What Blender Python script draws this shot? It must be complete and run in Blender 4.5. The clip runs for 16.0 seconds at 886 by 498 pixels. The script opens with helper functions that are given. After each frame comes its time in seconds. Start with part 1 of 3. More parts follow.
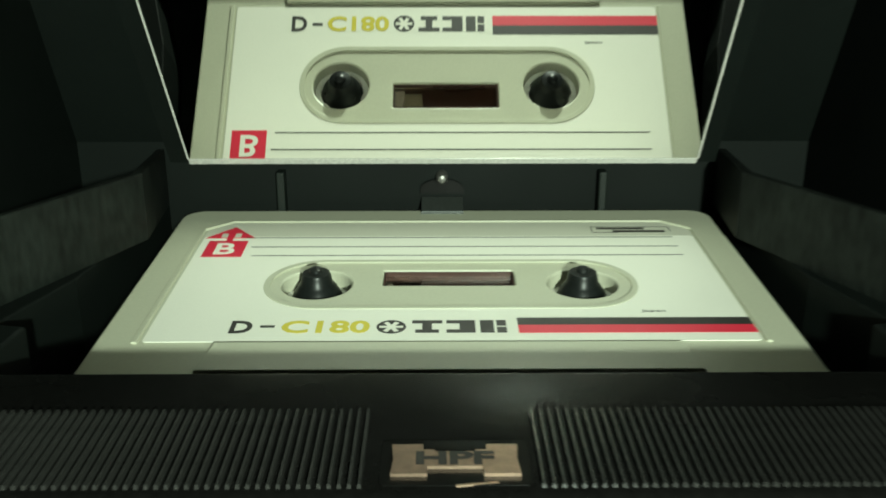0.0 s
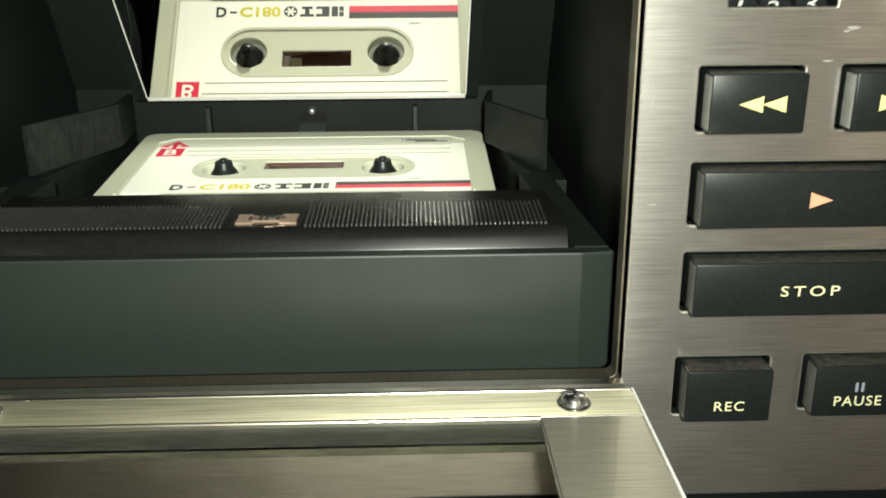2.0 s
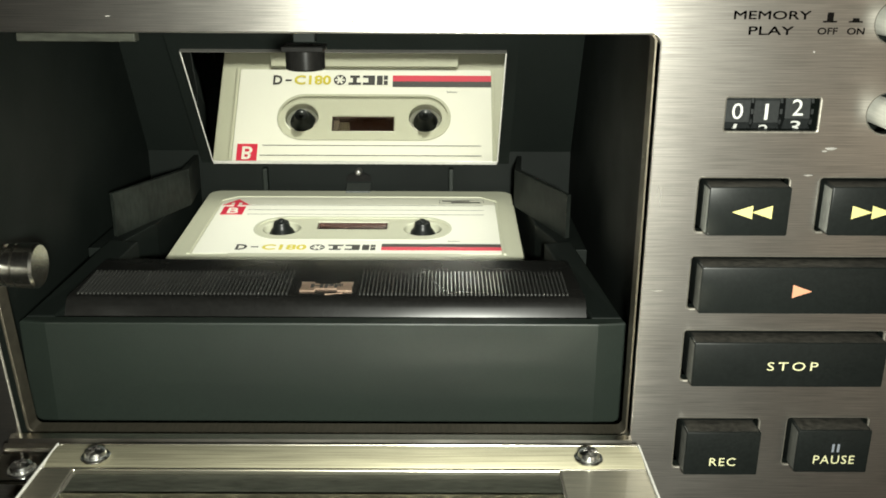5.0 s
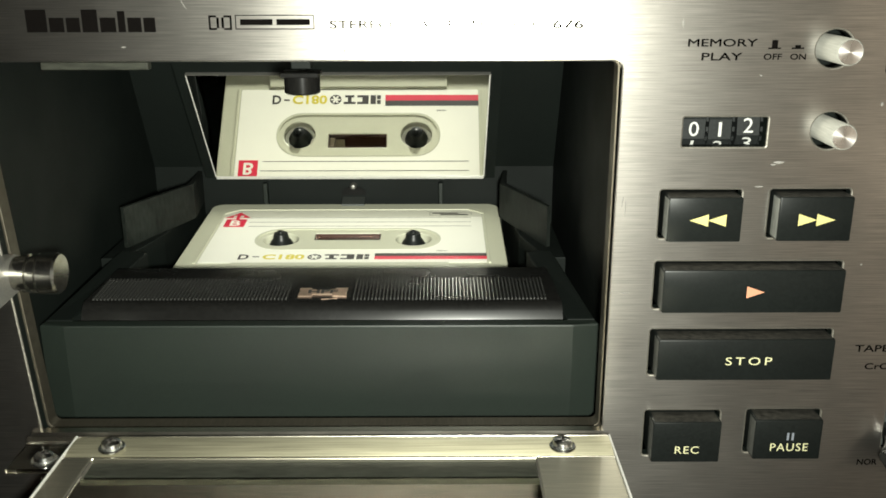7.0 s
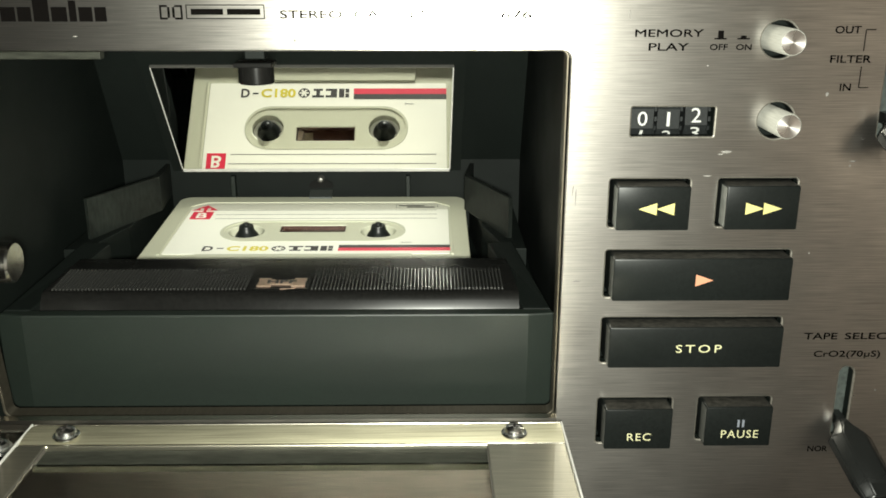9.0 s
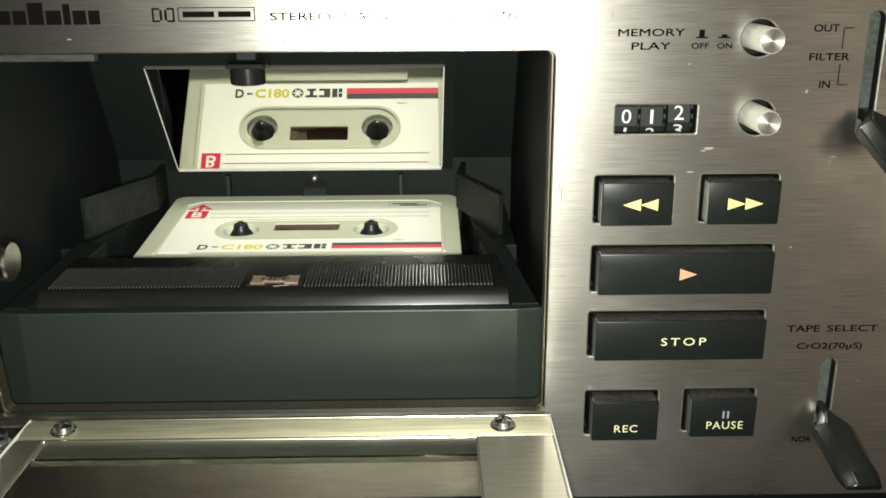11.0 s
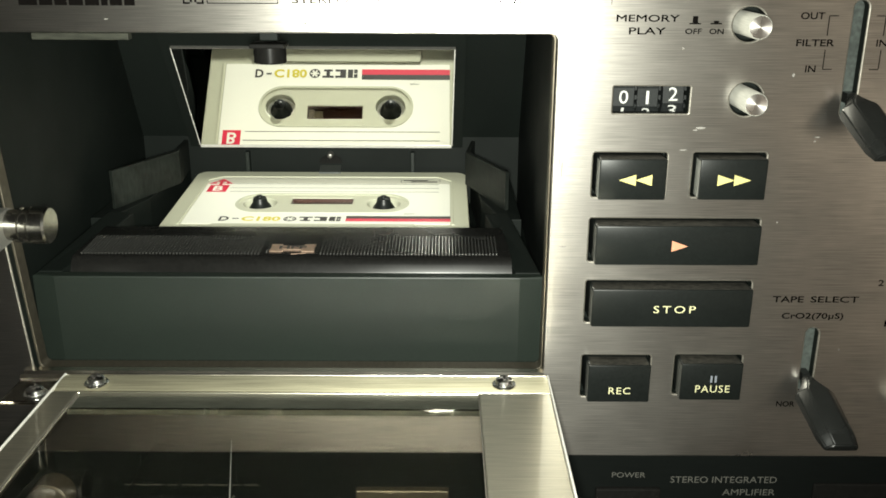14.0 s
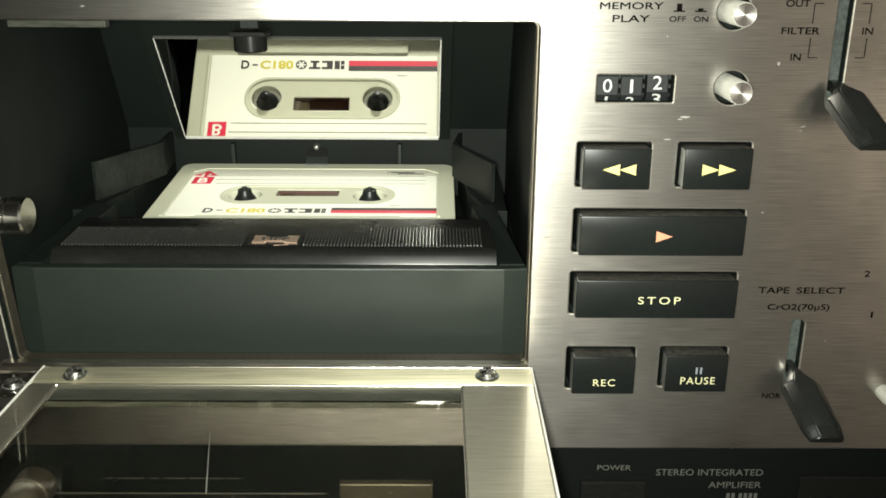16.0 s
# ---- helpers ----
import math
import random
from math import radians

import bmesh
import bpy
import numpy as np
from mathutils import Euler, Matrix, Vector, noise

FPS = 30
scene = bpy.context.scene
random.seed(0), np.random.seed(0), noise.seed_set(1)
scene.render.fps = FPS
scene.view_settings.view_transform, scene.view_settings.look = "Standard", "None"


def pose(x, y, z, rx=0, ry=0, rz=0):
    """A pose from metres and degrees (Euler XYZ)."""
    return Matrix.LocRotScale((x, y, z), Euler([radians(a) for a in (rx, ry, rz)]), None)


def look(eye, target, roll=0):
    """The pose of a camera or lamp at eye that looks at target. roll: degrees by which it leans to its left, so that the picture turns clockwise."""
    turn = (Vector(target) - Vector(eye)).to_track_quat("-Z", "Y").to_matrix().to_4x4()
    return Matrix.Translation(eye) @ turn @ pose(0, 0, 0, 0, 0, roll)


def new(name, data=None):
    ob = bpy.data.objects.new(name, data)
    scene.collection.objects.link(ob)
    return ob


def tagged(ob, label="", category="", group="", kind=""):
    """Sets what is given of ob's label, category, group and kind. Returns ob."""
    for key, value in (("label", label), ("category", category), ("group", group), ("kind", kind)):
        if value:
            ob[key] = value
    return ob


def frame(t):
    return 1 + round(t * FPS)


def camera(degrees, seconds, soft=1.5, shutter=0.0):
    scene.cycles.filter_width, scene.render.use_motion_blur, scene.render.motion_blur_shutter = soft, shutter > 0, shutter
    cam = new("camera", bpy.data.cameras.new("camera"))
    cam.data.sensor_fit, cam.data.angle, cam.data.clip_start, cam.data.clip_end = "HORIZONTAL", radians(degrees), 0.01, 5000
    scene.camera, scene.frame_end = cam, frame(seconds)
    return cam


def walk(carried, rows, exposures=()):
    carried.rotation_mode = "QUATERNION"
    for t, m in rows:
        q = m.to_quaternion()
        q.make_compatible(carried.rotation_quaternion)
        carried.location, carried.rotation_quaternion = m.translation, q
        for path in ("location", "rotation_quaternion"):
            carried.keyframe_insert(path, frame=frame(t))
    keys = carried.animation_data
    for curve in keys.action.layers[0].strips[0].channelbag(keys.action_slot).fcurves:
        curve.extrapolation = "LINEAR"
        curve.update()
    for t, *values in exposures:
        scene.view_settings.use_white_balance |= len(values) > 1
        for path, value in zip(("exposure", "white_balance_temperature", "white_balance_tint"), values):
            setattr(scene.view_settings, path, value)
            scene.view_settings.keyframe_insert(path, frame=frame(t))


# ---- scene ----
cam = camera(51.84, 16.0, soft=1.7, shutter=0.5)
PATH = [
    (0, (-0.00125, -0.04764, 0.08712), (0.00038, 0.14240, 0.02479), 0.01),
    (0.5, (0.00418, -0.07994, 0.09680), (0.00458, 0.10991, 0.03389), -0.58),
    (1, (0.00850, -0.11668, 0.09579), (0.01095, 0.07289, 0.03209), -0.77),
    (1.5, (0.02450, -0.13624, 0.08991), (0.02838, 0.05287, 0.02493), -0.35),
    (2, (0.03172, -0.15029, 0.09548), (0.03692, 0.03866, 0.03012), -0.35),
    (2.5, (0.02993, -0.16021, 0.10493), (0.03338, 0.02923, 0.04088), -0.55),
    (3, (0.02537, -0.16579, 0.10988), (0.02658, 0.02360, 0.04559), -1.13),
    (3.5, (0.02608, -0.16482, 0.11476), (0.02566, 0.02458, 0.05053), -0.09),
    (3.7, (0.02519, -0.16740, 0.11577), (0.02426, 0.02176, 0.05084), 0.18),
    (5.8, (0.02913, -0.17934, 0.12226), (0.03006, 0.01121, 0.06153), 0.24),
    (6, (0.02937, -0.18805, 0.12364), (0.02967, 0.00272, 0.06359), 0.19),
    (6.5, (0.03234, -0.19120, 0.12290), (0.03274, -0.00050, 0.06262), 0.15),
    (7, (0.03077, -0.19091, 0.12225), (0.03142, -0.00036, 0.06151), -0.09),
    (7.5, (0.03200, -0.19086, 0.12065), (0.03247, -0.00032, 0.05986), -0.00),
    (8, (0.03582, -0.19336, 0.12304), (0.03744, -0.00270, 0.06265), -0.07),
    (8.5, (0.03652, -0.19105, 0.12050), (0.03856, -0.00039, 0.06013), -0.12),
    (9, (0.03935, -0.19336, 0.12067), (0.04190, -0.00290, 0.05968), 0.06),
    (9.2, (0.03830, -0.19357, 0.12065), (0.04151, -0.00316, 0.05954), 0.16),
    (11.3, (0.04187, -0.19960, 0.12183), (0.04428, -0.00924, 0.06052), -0.54),
    (11.5, (0.04190, -0.20254, 0.12374), (0.04121, -0.01225, 0.06219), -1.61),
    (12, (0.04198, -0.20842, 0.12469), (0.03867, -0.01895, 0.06073), -1.21),
    (12.5, (0.04252, -0.20878, 0.12373), (0.04088, -0.01919, 0.06005), -0.64),
    (13, (0.04226, -0.20926, 0.12235), (0.04171, -0.01975, 0.05843), 0.18),
    (13.5, (0.04388, -0.21039, 0.12333), (0.04375, -0.02094, 0.05923), 0.17),
    (14, (0.04270, -0.21243, 0.12239), (0.04269, -0.02305, 0.05809), 0.24),
    (14.5, (0.04377, -0.21068, 0.12195), (0.04444, -0.02130, 0.05765), -0.07),
    (15, (0.04399, -0.21053, 0.12018), (0.04507, -0.02121, 0.05570), 0.18),
    (15.5, (0.04406, -0.21012, 0.12023), (0.04484, -0.02087, 0.05555), 0.40),
    (16, (0.04590, -0.21072, 0.12043), (0.04682, -0.02162, 0.05531), 0.31),
]
EXPOSURES = [(0.0, -0.05, 6250, -16), (0.6, -0.2, 6300, -12), (1.0, 0.0, 6400, 0), (1.6, 0.5, 6450, 3), (2.5, 0.62, 6500, 5), (3.5, 0.63, 6550, 6), (6.0, 0.38, 6550, 6), (12.0, 0.45, 6550, 6), (15.0, 0.57, 6550, 6), (16.0, 0.58, 6550, 6)]
walk(cam, [(t, look(eye, target, roll)) for t, eye, target, roll in PATH], EXPOSURES)

# ---- light ----
world = bpy.data.worlds.new("world")
world.use_nodes = True
world.node_tree.nodes["Background"].inputs[0].default_value = (0.9, 0.75, 0.6, 1)
world.node_tree.nodes["Background"].inputs[1].default_value = 0.02
scene.world = world


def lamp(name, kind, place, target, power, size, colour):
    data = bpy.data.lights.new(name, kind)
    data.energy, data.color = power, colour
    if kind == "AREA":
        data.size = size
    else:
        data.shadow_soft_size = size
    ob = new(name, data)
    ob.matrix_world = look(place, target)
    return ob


TORCH = (0.042, -0.207, 0.118)
torch = lamp("torch_light", "SPOT", TORCH, (0.025, 0.06, 0.045), 6.6, 0.006, (0.96, 0.97, 0.88))
torch.data.spot_size, torch.data.spot_blend = radians(100), 1.0
# unseen fill light on the far wall, whose glow brightens the panel's reflection
lamp("wall_glow_light", "AREA", (1.72, -2.05, -0.3), (1.88, -2.6, -0.3), 15.0, 0.25, (1.0, 0.935, 0.84))

# ---- materials ----
CM = 0.01


def material(name, colour, rough=0.5, metal=0.0, grain=0.0, scale=(1, 1, 1), bump=0.0, stain=0.12, coat=0.0, spec=0.5, rough_var=0.08, aniso=0.0, coat_rough=0.03, ring=False):
    """A surface with fine grain (per centimetre) and larger stains, each also stirring the gloss."""
    m = bpy.data.materials.new(name)
    m.use_nodes = True
    nodes, links = m.node_tree.nodes, m.node_tree.links
    b = nodes["Principled BSDF"]
    b.inputs["Metallic"].default_value = metal
    b.inputs["Coat Weight"].default_value = coat
    b.inputs["Coat Roughness"].default_value = coat_rough
    b.inputs["Specular IOR Level"].default_value = spec
    at = nodes.new("ShaderNodeTexCoord")
    move = nodes.new("ShaderNodeMapping")
    move.inputs["Scale"].default_value = [100 * s for s in scale]
    links.new(at.outputs["Object"], move.inputs[0])
    fine, broad = nodes.new("ShaderNodeTexNoise"), nodes.new("ShaderNodeTexNoise")
    fine.inputs["Scale"].default_value, fine.inputs["Detail"].default_value = 1.0, 5
    broad.inputs["Scale"].default_value, broad.inputs["Detail"].default_value = 45.0, 6
    links.new(move.outputs[0], fine.inputs[0])
    links.new(at.outputs["Object"], broad.inputs[0])
    ramp = nodes.new("ShaderNodeMapRange")
    ramp.inputs["From Min"].default_value, ramp.inputs["From Max"].default_value = 0.3, 0.7
    ramp.inputs["To Min"].default_value, ramp.inputs["To Max"].default_value = 1 - grain, 1 + grain
    links.new(fine.outputs[0], ramp.inputs[0])
    spot = nodes.new("ShaderNodeMapRange")
    spot.inputs["From Min"].default_value, spot.inputs["From Max"].default_value = 0.15, 0.85
    spot.inputs["To Min"].default_value, spot.inputs["To Max"].default_value = 1 - stain, 1 + stain * 0.4
    links.new(broad.outputs[0], spot.inputs[0])
    both = nodes.new("ShaderNodeMath")
    both.operation = "MULTIPLY"
    links.new(ramp.outputs[0], both.inputs[0])
    links.new(spot.outputs[0], both.inputs[1])
    tint = nodes.new("ShaderNodeVectorMath")
    tint.operation = "SCALE"
    tint.inputs[0].default_value = colour
    links.new(both.outputs[0], tint.inputs["Scale"])
    links.new(tint.outputs[0], b.inputs["Base Color"])
    gloss = nodes.new("ShaderNodeMapRange")
    gloss.inputs["From Min"].default_value, gloss.inputs["From Max"].default_value = 0.15, 0.85
    gloss.inputs["To Min"].default_value, gloss.inputs["To Max"].default_value = rough + rough_var, max(0.01, rough - rough_var)
    links.new(broad.outputs[0], gloss.inputs[0])
    links.new(gloss.outputs[0], b.inputs["Roughness"])
    if bump:
        relief = nodes.new("ShaderNodeBump")
        relief.inputs["Strength"].default_value, relief.inputs["Distance"].default_value = bump, 0.0001
        links.new(fine.outputs[0], relief.inputs["Height"])
        links.new(relief.outputs[0], b.inputs["Normal"])
    if aniso:
        way = nodes.new("ShaderNodeTangent")
        way.direction_type, way.axis = ("RADIAL", "Y") if ring else ("UV_MAP", "Z")
        way.uv_map = "" if ring else "brush"
        b.inputs["Anisotropic"].default_value = aniso
        b.inputs["Anisotropic Rotation"].default_value = 0.25 if ring else 0.0
        links.new(way.outputs[0], b.inputs["Tangent"])
    return m


M_BRUSHED = material("brushed_aluminium", (0.545, 0.515, 0.473), 0.315, 1.0, 0.26, (0.9, 60, 60), 0.2, 0.4, rough_var=0.06, aniso=0.58)
M_EDGE = material("bright_cut_edge", (0.85, 0.8, 0.7), 0.22, 1.0, 0.1, (3, 40, 40), 0.1)
M_CHROME = material("chrome", (0.8, 0.8, 0.78), 0.2, 1.0, 0.05, (8, 8, 8), 0.0, rough_var=0.04)
M_PIN = material("worn_chrome", (0.36, 0.35, 0.32), 0.24, 1.0, 0.2, (12, 12, 12), 0.03, 0.25, rough_var=0.05)
M_LINER = material("satin_liner_metal", (0.1, 0.088, 0.066), 0.45, 0.85, 0.2, (30, 4, 4), 0.1, 0.3)
M_FLANK = material("rubbed_lit_flank", (0.045, 0.047, 0.042), 0.45, 0, 0.3, (14, 14, 5), 0.1, 0.4)
M_SPUN = material("spun_aluminium", (0.27, 0.265, 0.235), 0.62, 0.0, 0.12, (30, 2, 30), 0.1)
M_SPUNCAP = material("spun_aluminium_face", (0.85, 0.83, 0.8), 0.3, 1.0, 0.08, (10, 10, 10), 0.0, 0.05, aniso=0.7, ring=True)
M_SCUFF = material("pale_scuff", (0.17, 0.162, 0.148), 0.75, 0.3, 0.3, (30, 30, 30), 0.0, 0.3)
M_GROUND = material("ground_glass_edge", (0.4, 0.39, 0.36), 0.35, 0, 0.2, (20, 20, 20), 0.05, 0.15)
M_RIM = material("dull_rim_metal", (0.17, 0.165, 0.15), 0.4, 0.6, 0.2, (20, 20, 20), 0.05, 0.2)
M_COVER = material("dark_grey_plastic", (0.0078, 0.0108, 0.0086), 0.46, 0, 0.12, (25, 25, 25), 0.08, 0.25, rough_var=0.06, spec=0.2)
M_WELL = material("black_moulded_plastic", (0.0048, 0.0064, 0.0055), 0.55, 0, 0.2, (30, 30, 30), 0.1, 0.3, spec=0.08)
M_RIB = material("ribbed_plastic", (0.03, 0.03, 0.028), 0.2, 0, 0.2, (10, 10, 10), 0.0, 0.2, rough_var=0.04, spec=1.0)
M_BRASSY = material("cream_lacquered_metal", (0.44, 0.41, 0.29), 0.46, 0.85, 0.35, (0.5, 35, 35), 0.2, 0.3, coat=0.4, aniso=0.8)
M_FELT = material("dusty_felt", (0.03, 0.037, 0.033), 0.85, 0, 0.5, (9, 9, 9), 0.3, 0.5)
M_TONGUE = material("grey_spring_metal", (0.05, 0.055, 0.05), 0.45, 0.3, 0.1, (20, 4, 20), 0.05)
M_DIMPRINT = material("dim_grey_print", (0.05, 0.049, 0.043), 0.5, 0, 0.05, (40, 40, 40), 0.0, 0.1)
M_PLATE = material("dusty_grey_plastic", (0.0105, 0.0128, 0.0108), 0.5, 0, 0.5, (3, 9, 3), 0.1, 0.75, spec=0.14)
M_BEZEL = material("glossy_black_plastic", (0.0055, 0.0054, 0.005), 0.26, 0, 0.2, (10, 10, 10), 0.0, 0.2, rough_var=0.06, spec=0.11)
M_BUTTON = material("black_button_plastic", (0.006, 0.007, 0.0065), 0.36, 0, 0.2, (20, 20, 20), 0.05, 0.3, spec=0.1)
M_WORNLIT = material("worn_lit_flank", (0.12, 0.125, 0.115), 0.45, 0, 0.3, (14, 14, 5), 0.1, 0.4)
M_MIRROR = material("mirror_silver", (0.93, 0.92, 0.88), 0.008, 1.0, 0.0, (1, 1, 1), 0.0, 0.015, rough_var=0.006)
M_SHELL = material("pale_beige_plastic", (0.47, 0.47, 0.36), 0.42, 0, 0.03, (20, 20, 20), 0.03, 0.06)
M_PAPER = material("cream_label_paper", (0.78, 0.77, 0.68), 0.5, 0, 0.02, (40, 40, 40), 0.03, 0.03)
M_PALE = material("pale_grey_print", (0.56, 0.55, 0.46), 0.5, 0, 0.02, (40, 40, 40), 0.02, 0.04)
M_RED = material("red_print", (0.62, 0.02, 0.055), 0.45, 0, 0.04, (40, 40, 40), 0.0, 0.06)
M_INK = material("black_print", (0.022, 0.019, 0.017), 0.5, 0, 0.1, (40, 40, 40), 0.0, 0.1)
M_YELLOW = material("yellow_print", (0.6, 0.5, 0.03), 0.5, 0, 0.05, (40, 40, 40), 0.0, 0.1)
M_CREAM = material("pale_yellow_print", (0.36, 0.345, 0.2), 0.8, 0, 0.05, (40, 40, 40), 0.0, 0.08)
M_ARROW = material("yellow_arrow_print", (0.35, 0.315, 0.12), 0.8, 0, 0.05, (40, 40, 40), 0.0, 0.08)
M_PINK = material("pink_print", (0.34, 0.15, 0.085), 0.8, 0, 0.05, (40, 40, 40), 0.0, 0.08)
M_GREYPRINT = material("grey_print", (0.12, 0.13, 0.15), 0.5, 0, 0.05, (40, 40, 40), 0.0, 0.08)
M_WHITE = material("white_print", (0.3, 0.3, 0.285), 0.8, 0, 0.05, (40, 40, 40), 0.0, 0.05)
M_PANELINK = material("panel_ink", (0.003, 0.0026, 0.0024), 0.8, 0, 0.15, (40, 40, 40), 0.0, 0.15, spec=0.0)
M_TAPE = material("brown_tape", (0.055, 0.028, 0.022), 0.28, 0, 0.1, (1, 1, 60), 0.05, 0.1)
M_HUB = material("pale_hub_plastic", (0.6, 0.6, 0.54), 0.4, 0, 0.05, (20, 20, 20), 0.0, 0.05)
M_BADGE = material("polished_copper_badge", (0.62, 0.44, 0.33), 0.32, 0.85, 0.15, (10, 10, 10), 0.05, 0.3)
M_DUST = material("grey_dust_film", (0.019, 0.018, 0.015), 0.8, 0, 0.6, (7, 7, 7), 0.1, 0.6, spec=0.1)
M_LEDGE = material("dull_grey_ledge", (0.021, 0.022, 0.017), 0.6, 0, 0.4, (3, 20, 20), 0.1, 0.5, spec=0.1)
M_LEVER = material("black_lever_plastic", (0.008, 0.0085, 0.008), 0.28, 0, 0.2, (15, 15, 15), 0.03, 0.3, spec=0.5)
M_CUT = material("bare_cut_edge", (0.14, 0.13, 0.11), 0.5, 0.6, 0.3, (20, 20, 20), 0.0, 0.3)
M_SPINDLE = material("dull_black_plastic", (0.009, 0.0105, 0.0098), 0.36, 0, 0.2, (20, 20, 20), 0.03, 0.2, spec=0.22)
M_DRUM = material("counter_drum", (0.009, 0.010, 0.010), 0.5, 0, 0.3, (20, 20, 20), 0.05, 0.3, spec=0.15)
M_AMP = material("black_anodised_metal", (0.003, 0.0037, 0.0034), 0.5, 0.0, 0.2, (1, 40, 40), 0.08, 0.25, spec=0.06)
M_DOOR = material("door_frame_metal", (0.52, 0.492, 0.4), 0.36, 1.0, 0.2, (0.9, 60, 60), 0.12, 0.12, coat=0.8, aniso=0.6, rough_var=0.015)
M_ROOM = material("painted_wall", (0.3, 0.27, 0.235), 0.8, 0, 0.05, (1, 1, 1), 0.05, 0.25)
M_FLOOR = material("dark_boards", (0.055, 0.048, 0.034), 0.5, 0, 0.3, (0.6, 0.05, 1), 0.05, 0.3)
M_WOOD = material("dark_wood", (0.12, 0.07, 0.04), 0.45, 0, 0.4, (0.6, 8, 8), 0.1, 0.3)


def clear(name, colour, rough=0.02, ior=1.49):
    m = bpy.data.materials.new(name)
    m.use_nodes = True
    b = m.node_tree.nodes["Principled BSDF"]
    b.inputs["Base Color"].default_value = (*colour, 1)
    b.inputs["Transmission Weight"].default_value = 1.0
    b.inputs["Roughness"].default_value = rough
    b.inputs["IOR"].default_value = ior
    return m


M_ACRYLIC = clear("clear_acrylic", (0.7, 0.66, 0.57))
M_SMOKED = clear("smoked_window", (0.74, 0.68, 0.62), 0.04, 1.3)

# ---- building blocks (centimetres in, metres out) ----


def part(name, bm, mat, parent=None, label="", at=(0, 0, 0), smooth=False):
    bmesh.ops.recalc_face_normals(bm, faces=bm.faces)
    bmesh.ops.scale(bm, vec=(CM, CM, CM), verts=bm.verts)
    me = bpy.data.meshes.new(name)
    bm.to_mesh(me)
    bm.free()
    return place_mesh(name, me, mat, parent, label, at, smooth)


def place_mesh(name, me, mat, parent=None, label="", at=(0, 0, 0), smooth=False):
    if not me.materials:
        me.materials.append(mat)
    if smooth:
        me.polygons.foreach_set("use_smooth", [True] * len(me.polygons))
        me.set_sharp_from_angle(angle=radians(35))
    ob = new(name, me)
    ob.parent = parent
    ob.location = [CM * v for v in at]
    if label:
        ob["label"] = label
    return ob


def thing(name, at, label, category, kind="", group=""):
    ob = new(name)
    ob.empty_display_size = 0.02
    ob.location = [CM * v for v in at]
    return tagged(ob, label, category, group, kind)


def box(x0, x1, y0, y1, z0, z1, bevel=0.0, segments=2):
    bm = bmesh.new()
    bmesh.ops.create_cube(bm, size=1)
    for v in bm.verts:
        v.co = ((x0 + x1) / 2 + v.co.x * (x1 - x0), (y0 + y1) / 2 + v.co.y * (y1 - y0), (z0 + z1) / 2 + v.co.z * (z1 - z0))
    if bevel:
        bmesh.ops.bevel(bm, geom=list(bm.edges), offset=bevel, segments=segments, affect="EDGES", profile=0.5)
    return bm


def prism(points, z0, bevel=0.0, edges=None, segments=2):
    """A solid under a ring of (x, y, z) corners, down to the height z0."""
    bm = bmesh.new()
    top = [bm.verts.new(p) for p in points]
    low = [bm.verts.new((p[0], p[1], z0)) for p in points]
    n = len(points)
    bm.faces.new(top)
    bm.faces.new(low[::-1])
    for i in range(n):
        bm.faces.new((top[i], low[i], low[(i + 1) % n], top[(i + 1) % n]))
    if bevel:
        bm.edges.ensure_lookup_table()
        some = [e for e in bm.edges if e.verts[0] in top and e.verts[1] in top]
        bmesh.ops.bevel(bm, geom=some, offset=bevel, segments=segments, affect="EDGES", profile=0.5)
    return bm


def turned(profile, axis="z", steps=40):
    """A solid of revolution from (radius, height) pairs."""
    bm = bmesh.new()
    rings = []
    for r, h in profile:
        ring = []
        for i in range(steps):
            a = 2 * math.pi * i / steps
            c, s = r * math.cos(a), r * math.sin(a)
            ring.append(bm.verts.new({"z": (c, s, h), "x": (h, c, s), "y": (c, h, s)}[axis]))
        rings.append(ring)
    for a, b in zip(rings, rings[1:]):
        for i in range(steps):
            bm.faces.new((a[i], a[(i + 1) % steps], b[(i + 1) % steps], b[i]))
    bm.faces.new(rings[0])
    bm.faces.new(rings[-1])
    return bm


def rounded(x0, x1, z0, z1, r, steps=6):
    """Corners of a rectangle with rounded corners, anticlockwise."""
    out = []
    for cx, cz, start in ((x1 - r, z1 - r, 0), (x0 + r, z1 - r, 90), (x0 + r, z0 + r, 180), (x1 - r, z0 + r, 270)):
        for i in range(steps + 1):
            a = radians(start + 90 * i / steps)
            out.append((cx + r * math.cos(a), cz + r * math.sin(a)))
    return out


def slanted(ring):
    """The opening's outline: its near-upright end leans outwards towards the top."""
    return [(x + 0.12 - (z - 1.6) * 0.07, z) if x < 0 else (x, z) for x, z in ring]


